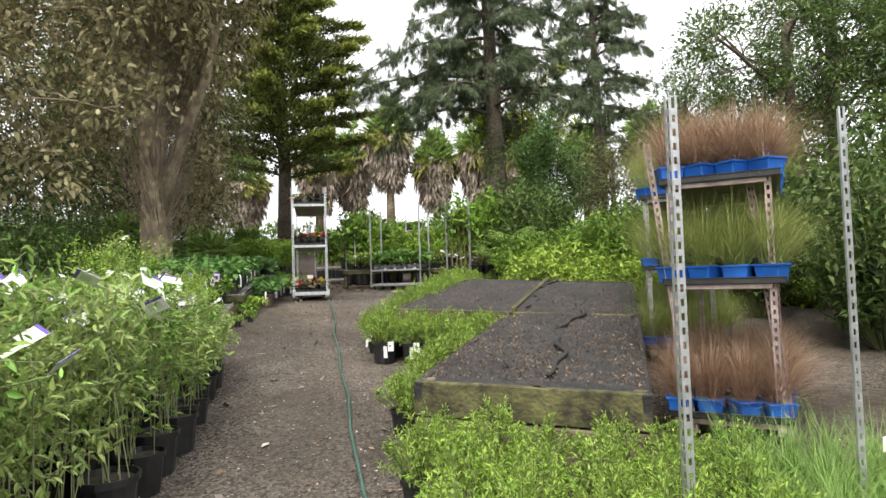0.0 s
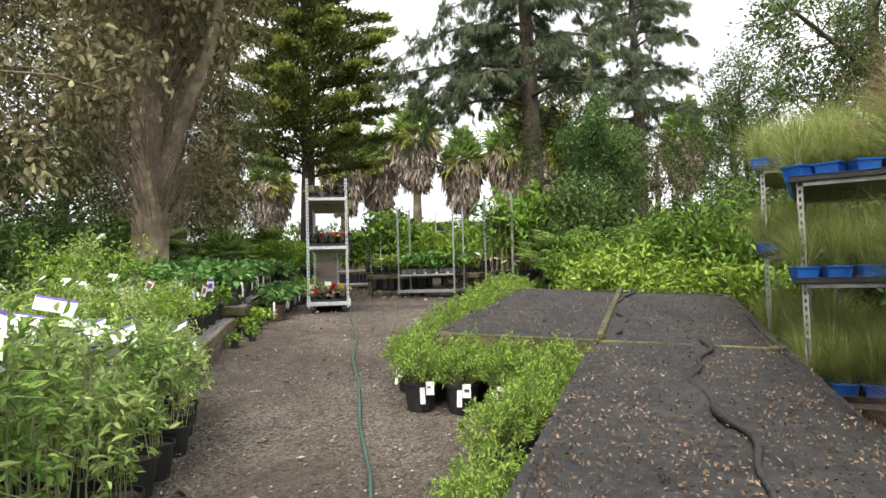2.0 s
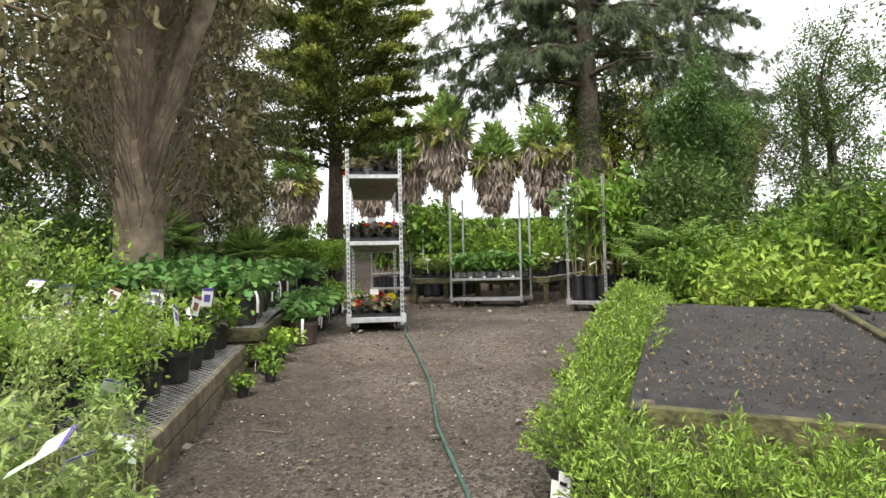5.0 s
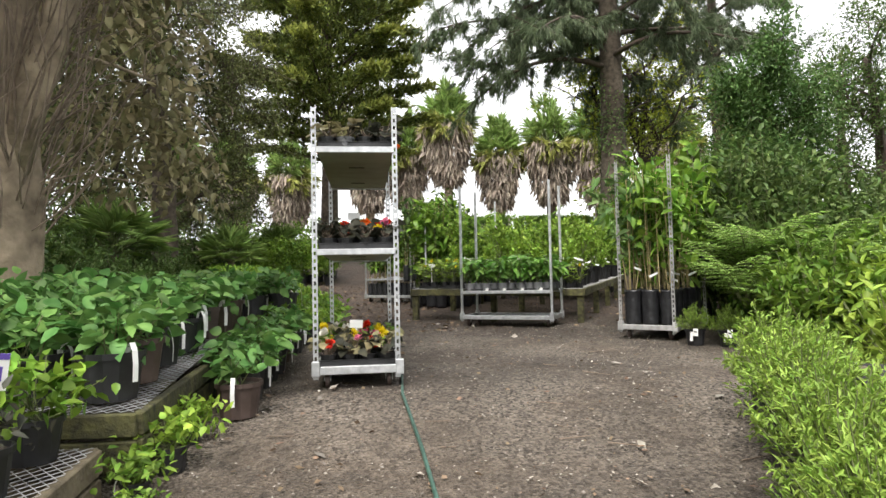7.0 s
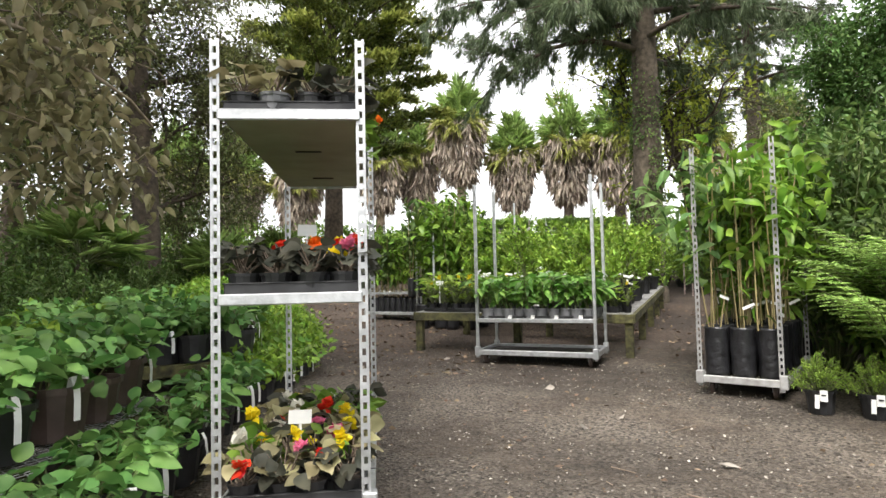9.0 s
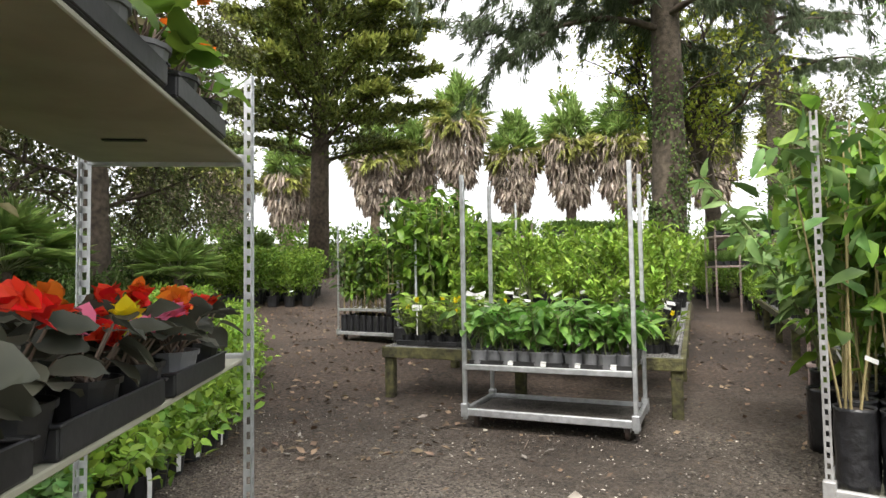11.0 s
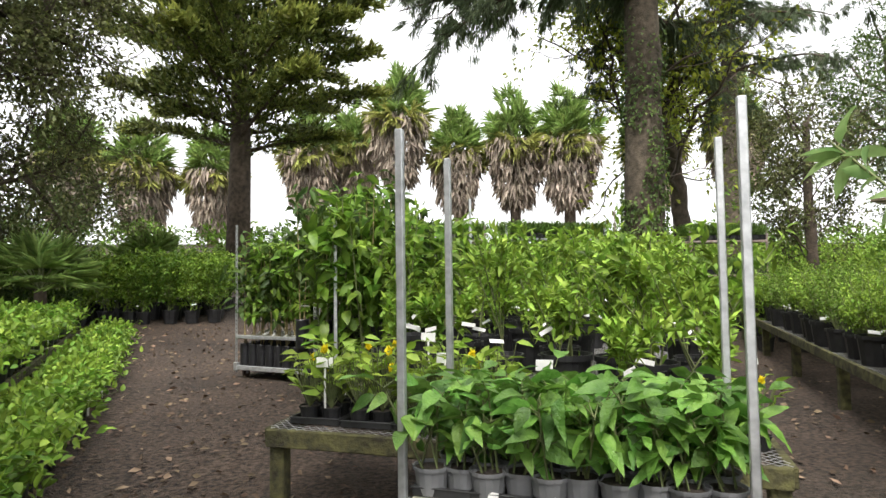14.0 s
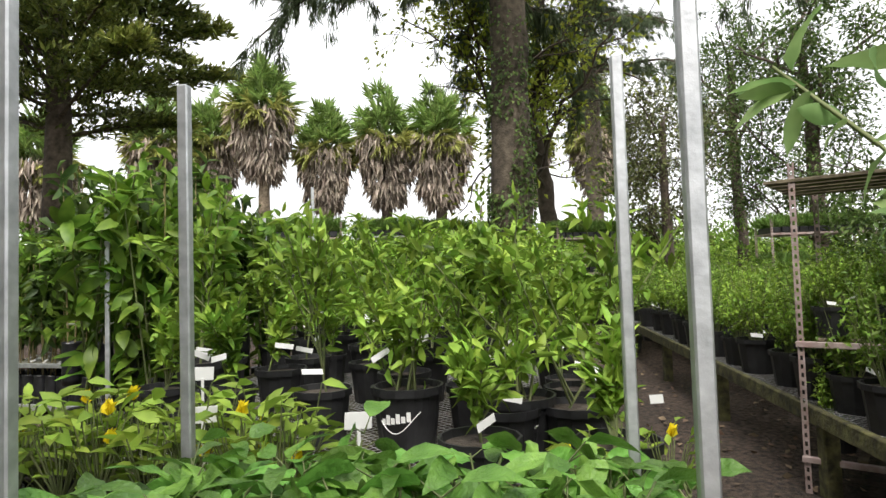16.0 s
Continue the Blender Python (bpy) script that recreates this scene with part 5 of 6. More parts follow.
def tray(x, y, z, rz, w, d, material=None, h=0.035):
    """A shallow plastic carrying tray with a raised rim."""
    th = empty("plant_tray", x, y, z, rz)
    bm = bmesh.new()
    box(bm, w, d, 0.006, bevel=0.002)
    for sx, sy, px, py in ((w, 0.008, 0, d / 2), (w, 0.008, 0, -d / 2), (0.008, d, w / 2, 0), (0.008, d, -w / 2, 0)):
        box(bm, sx, sy, h, px, py, 0.004, bevel=0.002)
        box(bm, sx + 0.016 * (sx > sy), sy + 0.012, 0.006, px, py, h, bevel=0.002)
    part("tray_body", bm, material or BLACKP, th)
    return tagged(th, "black plastic carrying tray", "tray", "carrying trays")


# ---- flower trolley ----
for zs, row in ((0.919, 1), (1.609, 2), (0.137, 0)):
    for k in range(3):
        tray(0.278, 0.23 + 0.49 * k, zs + 0.001, 0, 0.5, 0.42, h=0.05)
    for j in range(7):
        for i in range(4):
            x, y = 0.085 + 0.128 * i, 0.07 + 0.215 * j
            th = empty("begonia", x + jit(0.006), y + jit(0.006), zs + 0.008, rng.uniform(0, 360))
            cols = []
            if row == 0:
                cols = list(rng.choice([REDP, YELLOWP, WHITEF, YELLOWP, PINKP, WHITEF], rng.integers(0, 2) + (rng.random() < 0.25)))
            elif row == 1:
                cols = list(rng.choice([REDP, REDP, ORANGEP, PINKP, REDP], rng.integers(0, 2))) if j < 4 else [REDP, ORANGEP, PINKP][: rng.integers(1, 3)]
                if i == 3:
                    cols.append(PINKP if j % 2 else YELLOWP)
                    if j > 3:
                        cols += [REDP, ORANGEP if j % 2 else PINKP]
            elif j > 3:
                cols = [ORANGEP, REDP][: rng.integers(1, 3)]
            k_begonia(th, cols, green=(row == 2 and rng.random() < 0.7) or (row == 0 and rng.random() < 0.5))
sg = sign(0.26, 0.3, 0.15, 12, 0.24)
sg = sign(0.24, 0.75, 0.93, -8, 0.28)

sign(2.62, -8.35, G(2.62, -8.35), 20, 0.4)

# ---- broad-leaved trolley ----
mb = pose(1.60, 4.20, 0, 0, 0, -29)
for i in range(5):
    p = mb @ Vector((0.14 + 0.243 * i, 0.3, 0))
    tray(p.x, p.y, 0.515, -29, 0.235, 0.5)
    for j in range(3):
        p = mb @ Vector((0.08 + 0.243 * i + 0.06 * (j % 2) + jit(0.01), 0.1 + 0.19 * j, 0))
        put("broad", p.x, p.y, 0.522)
        p = mb @ Vector((0.2 + 0.243 * i + jit(0.01), 0.13 + 0.18 * j, 0))
        put("broad", p.x, p.y, 0.522)
    if i > 0:
        bm = bmesh.new()
        box(bm, 0.04, 0.002, 0.035, bevel=0)
        q = mb @ Vector((0.1 + 0.25 * i, 0.037, 0))
        tg = part("price_tag", bm, WHITEP, None)
        tg.matrix_world = pose(q.x, q.y, 0.528, -10, 6, -29)
        tagged(tg, "small white price tag clipped to a tray", "tag", "price tags")

# ---- bagged saplings trolley ----
mc = pose(3.06, 2.26, 0, 0, 0, -43)
for j in range(5):
    for i in range(3):
        p = mc @ Vector((0.1 + 0.19 * i + jit(0.01), 0.12 + 0.25 * j, 0))
        put("sapling", p.x, p.y, G(p.x, p.y) + 0.125)

for a, b in ((0.12, 0.95), (0.45, 1.05), (0.3, 1.2)):
    p = mc @ Vector((a, b, 0))
    put("leafy", p.x, p.y, G(p.x, p.y) + 0.125, 1.0)

# ---- laurel trolley ----
md = pose(0.22, 9.75, 0, 0, 0, -38)
for j in range(4):
    for i in range(9):
        p = md @ Vector((0.08 + 0.136 * i, 0.07 + 0.15 * j, 0))
        put("laurel", p.x, p.y, G(p.x, p.y) + 0.125)
for i in range(4):
    for j in range(4):
        p = md @ Vector((1.55 + 0.3 * i, -0.6 + 0.3 * j, 0))
        put("laurel", p.x, p.y, G(p.x, p.y) + 0.5, 1.1)

# ---- grass trolleys ----
def fill_grass(ox, oy, shelves, kinds, w=0.54, d=1.3, rz=EA, rows=8):
    m = pose(ox, oy, 0, 0, 0, rz)
    g0 = G(ox, oy)
    for z, ks in zip(shelves, kinds):
        for k in range(3):
            p = m @ Vector((w / 2, 0.17 + 0.45 * k, 0))
            tray(p.x, p.y, g0 + z + 0.016, rz, w + 0.1, 0.44)
        for j in range(rows):
            for i in range(4):
                p = m @ Vector((0.0 + 0.175 * i, 0.03 + 0.165 * j * 8 / rows, 0))
                put(ks[(j * len(ks)) // rows], p.x, p.y, g0 + z + 0.025)


fill_grass(2.56, -7.02, (0.125, 0.9, 1.5), (("tan",), ("grass",), ("tan", "grass")))
fill_grass(3.45, -5.2, (0.125, 0.85, 1.5), (("grass",), ("grass",), ("grass",)), rows=6)
fill_grass(4.2, -3.85, (0.125, 0.95, 1.7), (("grass",), ("grass",), ("grass",)), rows=5)
for j in range(4):
    for i in range(4):
        put("sedge", 1.95 + 0.2 * i + 0.1 * j + jit(0.04), -8.75 + 0.26 * j - 0.04 * i + jit(0.04))

# leaning spare posts of the grass trolley
for a, b in (((2.45, -6.94, 1.14), (2.60, -7.08, -0.6)), ((2.96, -7.15, 1.17), (2.98, -7.42, -0.6))):
    a, b = Vector(a), Vector(b)
    bm = post_mesh((a - b).length, "perforated")
    ob = part("spare_post", bm, RUSTY, None)
    ob.matrix_world = Matrix.Translation(b) @ (a - b).to_track_quat("Z", "Y").to_matrix().to_4x4()
    tagged(ob, "loose pinkish steel post leaning against the trolley", "post", "spare posts")

# ---- climbers ----
for y in np.arange(-9.2, -2.75, 0.3):
    edge = float(np.interp(y, [-9.2, -7, -4.6, -3.5, -2.7], [-0.75, -0.42, -0.42, -0.95, -1.2]))
    for k in range(7):
        x = edge - 0.3 * k + jit(0.05)
        if y > -3.7 and -2.3 < x:
            continue
        tall = float(np.interp(y, [-9.2, -7.6, -6.4, -5.2, -4.4, -3.4], [1.0, 0.95, 0.84, 0.68, 0.56, 0.5]))
        put("climber" if k < 4 else "tallfill", x, y + jit(0.05), s=rng.uniform(0.88, 1.08) * tall * (1 + 0.05 * min(k, 4)))
# plants on the low benches
for y in np.arange(-3.4, -1.55, 0.3):
    for k in range(5):
        put("labelled" if -2.75 < y < -1.8 and k < 4 else "tallfill" if y < -2.2 or k > 2 else "low", -0.95 - 0.3 * k + jit(0.03), y + jit(0.03), G(0, y) + 0.222, 1.0 if -2.75 < y < -1.8 else 0.62 if y < -2.2 else 0.95)
for y in np.arange(-1.15, 1.35, 0.33):
    for k in range(5):
        put("hydrangea", -0.84 - 0.33 * k + jit(0.04), y + jit(0.04), G(0, y) + 0.322, rng.uniform(0.9, 1.1), -20 + jit(30))
for y in np.arange(-0.45, 2.6, 0.31):
    put("hydrangea", -0.42 - 0.02 * y + jit(0.03), y, None, rng.uniform(0.85, 1.0), -20 + jit(25))
ml = pose(-1.55, 2.6, 0, 0, 0, 12)
for j in range(10):
    for i in range(4):
        p = ml @ Vector((0.12 + 0.28 * i, 0.1 + 0.33 * j, 0))
        put("hydrangea" if j < 4 else "low", p.x + jit(0.03), p.y + jit(0.03), G(p.x, p.y) + 0.315, rng.uniform(0.95, 1.2), -20 + jit(30))
ml = pose(-2.25, 6.0, 0, 0, 0, 13)
for j in range(20):
    for i in range(4):
        p = ml @ Vector((0.12 + 0.28 * i, 0.1 + 0.33 * j, 0))
        put("low", p.x + jit(0.03), p.y + jit(0.03), G(p.x, p.y) + 0.315, rng.uniform(1.0, 1.3), jit(60))
for y in np.arange(2.7, 13, 0.24):
    e = float(np.interp(y, [2.6, 4, 6.7, 13], [-0.32, -0.2, -0.62, -2.1]))
    for k in range(2):
        put("low", e - 0.04 - 0.24 * k + jit(0.03), y + jit(0.03), None, rng.uniform(0.9, 1.15), jit(60))
# weeds and low pots at the bench corner
for x, y, sc in ((-0.58, -1.5, 0.55), (-0.54, -1.2, 0.7), (-0.56, -0.85, 0.6), (-0.5, -1.75, 0.4), (-0.62, -2.1, 0.4)):
    put("low", x, y, None, sc)
# more perennials inland of the path
for y in np.arange(-1, 13, 0.62):
    for k in range(3):
        put("low" if rng.random() < 0.6 else "hydrangea", -2.75 - 0.5 * k - max(0, y - 4) * 0.16 + jit(0.1), y + jit(0.1), None, rng.uniform(1.2, 1.7))

# ---- hebe bushes round the beds ----
for k in range(5):
    p = np.array([1.05, -4.42]) + UX * 0.31 * k
    put("hebe_label", p[0], p[1] + 0.02 * k, None, 0.95, jit(25))
    q = p + VX * 0.24
    if k < 4:
        put("hebe", q[0], q[1], None, 0.9)
for k in range(13):
    p = np.array([1.02, -3.95]) + VX * 0.29 * k
    put("hebe_label" if k in (0, 6) else "hebe", p[0] + jit(0.02), p[1], None, rng.uniform(0.95, 1.1) + 0.02 * k, jit(20) - 10)
    if k > 3:
        q = p + UX * 0.15
        put("hebe", q[0], q[1], None, 1.1)
for k in (0, 1, 3, 4):
    p = np.array([0.95, -6.55]) + VX * 0.3 * k + UX * (0.03 if k < 2 else -0.12)
    put("hebe", p[0], p[1], None, 0.85 if k < 4 else 0.8)
for j in range(5):
    for i in range(7):
        p = np.array([0.8, -7.22]) + UX * 0.27 * i - VX * 0.27 * j
        if p[0] > 0.85:
            put("hebe", p[0] + jit(0.04), p[1] + jit(0.04), None, rng.uniform(0.72, 0.9))
for i in range(4):
    p = np.array([2.0, -4.75]) + VX * 0.02 - UX * 0.0 - VX * 0.3 * i
    put("hebe", p[0] - 0.12, p[1], None, 0.9)

# ---- callas and signs on the stock bench ----
mt = pose(0.98, 5.42, 0, 0, 0, TH)
for i in range(4):
    p = mt @ Vector((0.25 + 0.32 * i, 0.28, 0))
    tray(p.x, p.y, G(p.x, p.y) + 0.49, TH, 0.3, 0.4)
    for a in range(2):
        for b in range(3):
            q = mt @ Vector((0.18 + 0.32 * i + 0.14 * a, 0.16 + 0.13 * b, 0))
            put("calla", q.x, q.y, G(q.x, q.y) + 0.497)
for a, b, h in ((0.3, 0.12, 0.34), (1.0, 0.2, 0.38), (0.72, 0.75, 0.42), (1.55, 0.2, 0.36)):
    q = mt @ Vector((a, b, 0))
    sign(q.x, q.y, G(q.x, q.y) + 0.485, TH + 25 + jit(8), h)
for a in (2.3, 2.45, 2.58, 2.4):
    q = mt @ Vector((a, 0.12 + 0.05 * a, 0))
    put("calla", q.x, q.y, G(q.x, q.y) + 0.485, 0.8)
for j in range(14):
    for i in range(6):
        if (j < 2 and i < 4) or (rng.random() < 0.15 and j < 9):
            continue
        q = mt @ Vector((0.22 + 0.44 * i + jit(0.09), 0.4 + 0.46 * j + jit(0.09), 0))
        put("citrus" if j < 9 else "stock", q.x, q.y, G(q.x, q.y) + 0.485, rng.uniform(0.75, 1.2), jit(40))
# tall large-leaved saplings left of the citrus
for j in range(5):
    for i in range(4):
        q = mt @ Vector((-0.95 + 0.3 * i + jit(0.06), 2.3 + 0.45 * j + jit(0.06), 0))
        put("leafy", q.x, q.y, None, rng.uniform(0.8, 1.02))
for x, y, s in ((4.3, 3.85, 1.05), (4.55, 3.55, 1.05), (4.6, 3.2, 0.95), (4.85, 3.7, 1.0)):
    put("leafy", x, y, None, s)
th = empty("tall_sapling", 3.86, 3.3)
bag(th, 0.12, 0.4)
A, B = [], []
for dx, dy, top in ((-0.42, 0.72, 1.92), (-0.62, 0.3, 1.8), (-0.3, 0.45, 1.6), (-0.55, 0.05, 1.45), (0.05, 0.4, 1.75)):
    pts = [np.array([dx * t ** 1.8, dy * t ** 1.8, 0.36 + (top - 0.36) * t]) for t in np.linspace(0, 1, 7)]
    A += pts[:-1]
    B += pts[1:]
A, B = np.array(A), np.array(B)
sticks("stem", A, B, 0.008, 0.006, STEM, th)
n = 150
i = rng.integers(0, len(A), n)
i = np.where(A[i][:, 2] < 0.8, (i // 6) * 6 + 3 + i % 3, i)
P = A[i] + (B - A)[i] * rng.random((n, 1)) + rng.normal(size=(n, 3)) * 0.02
D = dirs(n, 0.05) + np.array([-0.25, 0.15, 0])
leaves("foliage", P, D, rng.uniform(0.11, 0.19, n), rng.uniform(0.045, 0.075, n), PALELEAF, th, fine=2, fold=0.16, droop=0.35)
tagged(th, "leaning sapling with large pale green leaves in a black bag", "sapling", "large-leaved saplings")
mr = pose(4.45, 3.75, 0, 0, 0, TH)
for j in range(18):
    for i in range(6):
        q = mr @ Vector((0.2 + 0.45 * i + jit(0.06), 1.3 + 0.41 * j + jit(0.06), 0))
        put("shrub", q.x, q.y, G(q.x, q.y) + 0.485, rng.uniform(0.85, 1.1), jit(40))
# low stock under and beside the aisle
for j in range(14):
    for i in range(13):
        q = mt @ Vector((-0.4 + 0.55 * i + jit(0.12), 7.3 + 0.62 * j + jit(0.12), 0))
        if 2.7 < -0.4 + 0.55 * i < 3.7 and j < 8:
            continue
        put("stock", q.x, q.y, None, rng.uniform(0.65, 1.05))
for j in range(5):
    for i in range(9):
        put("stock", -4.4 + 0.42 * i + jit(0.1), 15.4 + 0.5 * j + jit(0.1), None, rng.uniform(1.0, 1.35))


# ---- far racks with short grass ----
def far_rack(x, y, rz, w, z, red, label):
    th = empty("grass_rack", x, y, 0, rz)
    g = G(x, y)
    mt_ = RUSTY if red else STEEL
    for a in (0, w):
        for b in (0, 0.6):
            bm = post_mesh(z - g + 0.25, "perforated")
            bm.transform(pose(a, b, g))
            part("post", bm, mt_, th)
    for zz in (z - 0.75, z - 0.05):
        bm = bmesh.new()
        box(bm, w, 0.62, 0.04, w / 2, 0.3, zz, bevel=0.005)
        part("shelf", bm, mt_, th)
    n = 3600
    for zz in (z - 0.7, z):
        bm = bmesh.new()
        for i in range(int(w / 0.16)):
            box(bm, 0.14, 0.56, 0.1, 0.1 + 0.16 * i, 0.3, zz, bevel=0.01)
        part("pot_tray", bm, BLACKP, th)
        P = np.stack([rng.uniform(0, w, n), rng.uniform(0, 0.6, n), np.full(n, zz + 0.1)], 1)
        leaves("grass", P, dirs(n, 1.4, 0.5), rng.uniform(0.16, 0.3, n), 0.012, GRASS, th, fold=0)
    return tagged(th, label, "grass rack", "racks of short grass")


far_rack(3.0, 13.3, -10, 1.35, 2.14, True, "red-brown steel rack with trays of short green grass")
far_rack(4.9, 13.5, 4, 2.2, 2.2, False, "steel rack with trays of short bright green grass")
far_rack(8.6, 12.9, -8, 1.6, 2.1, True, "rusty steel rack with trays of short green grass")
far_rack(11.5, 10.5, -25, 1.8, 2.0, True, "rusty steel rack with trays of short green grass")
for x, y, h in ((1.25, 8.8, 1.6), (1.4, 7.57, 1.47), (2.6, 8.9, 1.5), (6.6, 12.2, 2.3), (9.75, 13.4, 1.6), (9.0, 12.6, 1.6), (3.2, 9.6, 1.9)):
    bm = post_mesh(h, "tube" if x < 5 else "perforated")
    ob = part("rack_post", bm, STEEL if x < 5 else RUSTY, None)
    ob.matrix_world = pose(x, y, G(x, y) + 0.35 if x < 5 else G(x, y))
    tagged(ob, "upright steel rack post among the stock plants", "post", "rack posts")


# ---- rack by the aisle ----
def aisle_rack(x, y, rz):
    th = empty("timber_shelf_rack", x, y, None, rz)
    for a, b in ((0, 0), (1.5, 0), (1.5, 0.9), (0, 0.9)):
        bm = post_mesh(1.95, "perforated")
        bm.transform(pose(a, b, 0))
        part("post", bm, RUSTY, th)
    for z in (0.18, 0.85):
        for b in (0, 0.9):
            bm = bmesh.new()
            box(bm, 1.55, 0.03, 0.035, 0.75, b, z, bevel=0.003)
            part("rail", bm, RUSTY, th)
        for k in range(9):
            bm = bmesh.new()
            box(bm, 0.05, 0.9, 0.015, 0.1 + 0.17 * k, 0.45, z + 0.036, bevel=0.002)
            part("slat", bm, TIMBER, th)
    for k in range(5):
        bm = bmesh.new()
        box(bm, 1.9, 0.12, 0.022, 0.8, 0.05 + 0.19 * k, 1.83, bevel=0.003)
        part("roof_slat", bm, TIMBER, th)
    return tagged(th, "rusty steel rack with timber slats above", "rack")


aisle_rack(5.25, 5.35, -62)
ma = pose(5.25, 5.35, 0, 0, 0, -62)
for z in (0.24, 0.91):
    for i in range(5):
        for j in range(3):
            q = ma @ Vector((0.15 + 0.3 * i, 0.15 + 0.3 * j, 0))
            put("shrub", q.x, q.y, G(q.x, q.y) + z, 0.7)

# ---- ferns and clumps behind the beds ----
for x, y, z, s in ((4.2, 1.7, 1.1, 1.1), (3.95, 1.4, 0.5, 0.95), (4.45, 1.5, 1.0, 1.1), (4.6, 2.3, 0.7, 1.2), (4.7, 1.2, 0.5, 1.15), (5.2, 1.9, 0.75, 1.2), (4.3, 0.9, 0.1, 0.95), (5.3, 0.6, 0.4, 1.2)):
    put("fern", x, y, G(x, y) + z * 0.6, s)
for i in range(11):
    for j in range(3):
        p = np.array([3.78, -0.72]) + UX * 0.42 * i + VX * 0.45 * j
        put("lime", p[0] + jit(0.08), p[1] + jit(0.08), G(*p) + 0.08 * j, rng.uniform(0.8, 1.05))
for i in range(8):
    for j in range(3):
        p = np.array([4.2, 0.3]) + UX * 0.7 * i + VX * 0.8 * j
        put("bush", p[0] + jit(0.2), p[1] + jit(0.2), None, rng.uniform(1.1, 1.5))
for x, y in ((3.52, 1.55), (3.75, 1.35)):
    put("hebe_label", x, y, None, 0.8, -20)
for x, y, s in ((4.75, 3.0, 1.15), (5.2, 2.6, 1.2), (5.6, 3.1, 1.3)):
    put("big", x, y, None, s * 0.75)

# ---- thickets that close the place ----
for x, y, s in ((-3.3, -1.5, 0.9), (-3.6, 0.9, 0.9), (-3.4, 2.6, 0.8), (-4.6, -0.6, 1.1), (-4.8, 2.0, 1.0), (-4.4, -3.2, 1.0), (-3.9, -5.2, 1.0), (-4.6, -7.2, 1.1), (-5.8, -2, 1.3), (-6, 1, 1.3), (-5.6, 4.5, 1.1), (-6.4, 7, 1.2),
                (-5.9, 9.5, 1.1), (-4.9, 12.5, 0.9), (-6.5, 12, 1.2), (-3.9, 14.4, 0.8), (-5.4, 16, 1.1), (-7, 15, 1.3), (-8, 10, 1.5), (-7.8, 3.5, 1.5), (-7, -5, 1.5), (-6.5, -9, 1.5), (-3.8, 4.5, 0.75), (-4.6, 6.4, 0.9), (-4.5, 8.4, 0.85), (-4.4, 10.4, 0.8)):
    put("dark", x, y, None, s)
for x, y in ((-3.6, 13.6), (-2.9, 17.8), (-5.6, 10.8)):
    put("fan", x, y, None, 1.3)
for x, y, s in ((6.2, -3.2, 0.9), (6.0, -5.2, 0.9), (5.4, -7.2, 0.95), (5.0, -8.8, 1.0), (7.2, -1.6, 1.1), (7.4, -4.4, 1.2), (7, -7, 1.2), (8.6, 1.2, 1.1), (7.6, 3.2, 0.9), (9.4, 4.2, 1.1), (10, -3, 1.4), (9.6, -6.5, 1.4),
                (7.0, 0.6, 0.85), (6.4, 4.2, 0.8), (10.8, 7.6, 1.0), (8.4, -9.5, 1.4), (5.6, -10.6, 1.2), (12.5, 9, 1.2)):
    put("big", x, y, None, s)


def thicket(name, n, fx, fy, ht, L, W, material, label, base=0.0, clumps=90):
    """A far, uncountable mass of leaves: mounds of uneven height along a strip."""
    c = np.stack([rng.uniform(*fx, clumps), rng.uniform(*fy, clumps)], 1)
    hh, rr = rng.uniform(*ht, clumps), rng.uniform(0.7, 1.9, clumps)
    i = rng.integers(0, clumps, n)
    d = unit(rng.normal(size=(n, 3)))
    d[:, 2] = np.abs(d[:, 2])
    k = rng.uniform(0.75, 1.0, n)[:, None] ** 0.5
    P = np.concatenate([c[i], np.zeros((n, 1))], 1) + d * k * np.stack([rr[i], rr[i], hh[i]], 1)
    P[:, 2] += np.interp(P[:, 1], GY, GZ) + base
    ob = leaves(name, P, d + rng.normal(size=(n, 3)) * 0.6, rng.uniform(L * 0.6, L * 1.2, n), rng.uniform(W * 0.6, W * 1.2, n), material, None)
    return tagged(ob, label, "thicket", kind="stuff")


thicket("far_thicket", 28000, (-30, 40), (26, 34), (1.4, 2.3), 0.26, 0.12, MIDGREEN, "low far thicket of mixed green shrubs", clumps=240)
thicket("far_thicket", 24000, (2, 26), (16, 27), (0.8, 1.6), 0.18, 0.085, FRESH, "rows of pale green nursery stock far off", clumps=220)
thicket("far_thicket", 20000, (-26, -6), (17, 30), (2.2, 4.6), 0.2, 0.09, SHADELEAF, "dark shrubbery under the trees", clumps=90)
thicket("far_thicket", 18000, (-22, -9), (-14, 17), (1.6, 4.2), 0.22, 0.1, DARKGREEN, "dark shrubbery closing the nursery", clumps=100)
thicket("far_thicket", 18000, (13, 24), (-14, 18), (1.6, 4.5), 0.22, 0.1, MIDGREEN, "tall green shrubbery closing the nursery", clumps=90)
thicket("far_thicket", 5000, (-14, 14), (-24, -15), (1.5, 3.5), 0.22, 0.1, MIDGREEN, "green shrubbery behind the start of the path", clumps=80)

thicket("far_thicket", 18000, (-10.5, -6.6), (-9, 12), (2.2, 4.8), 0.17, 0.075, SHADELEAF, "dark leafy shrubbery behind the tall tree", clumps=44)

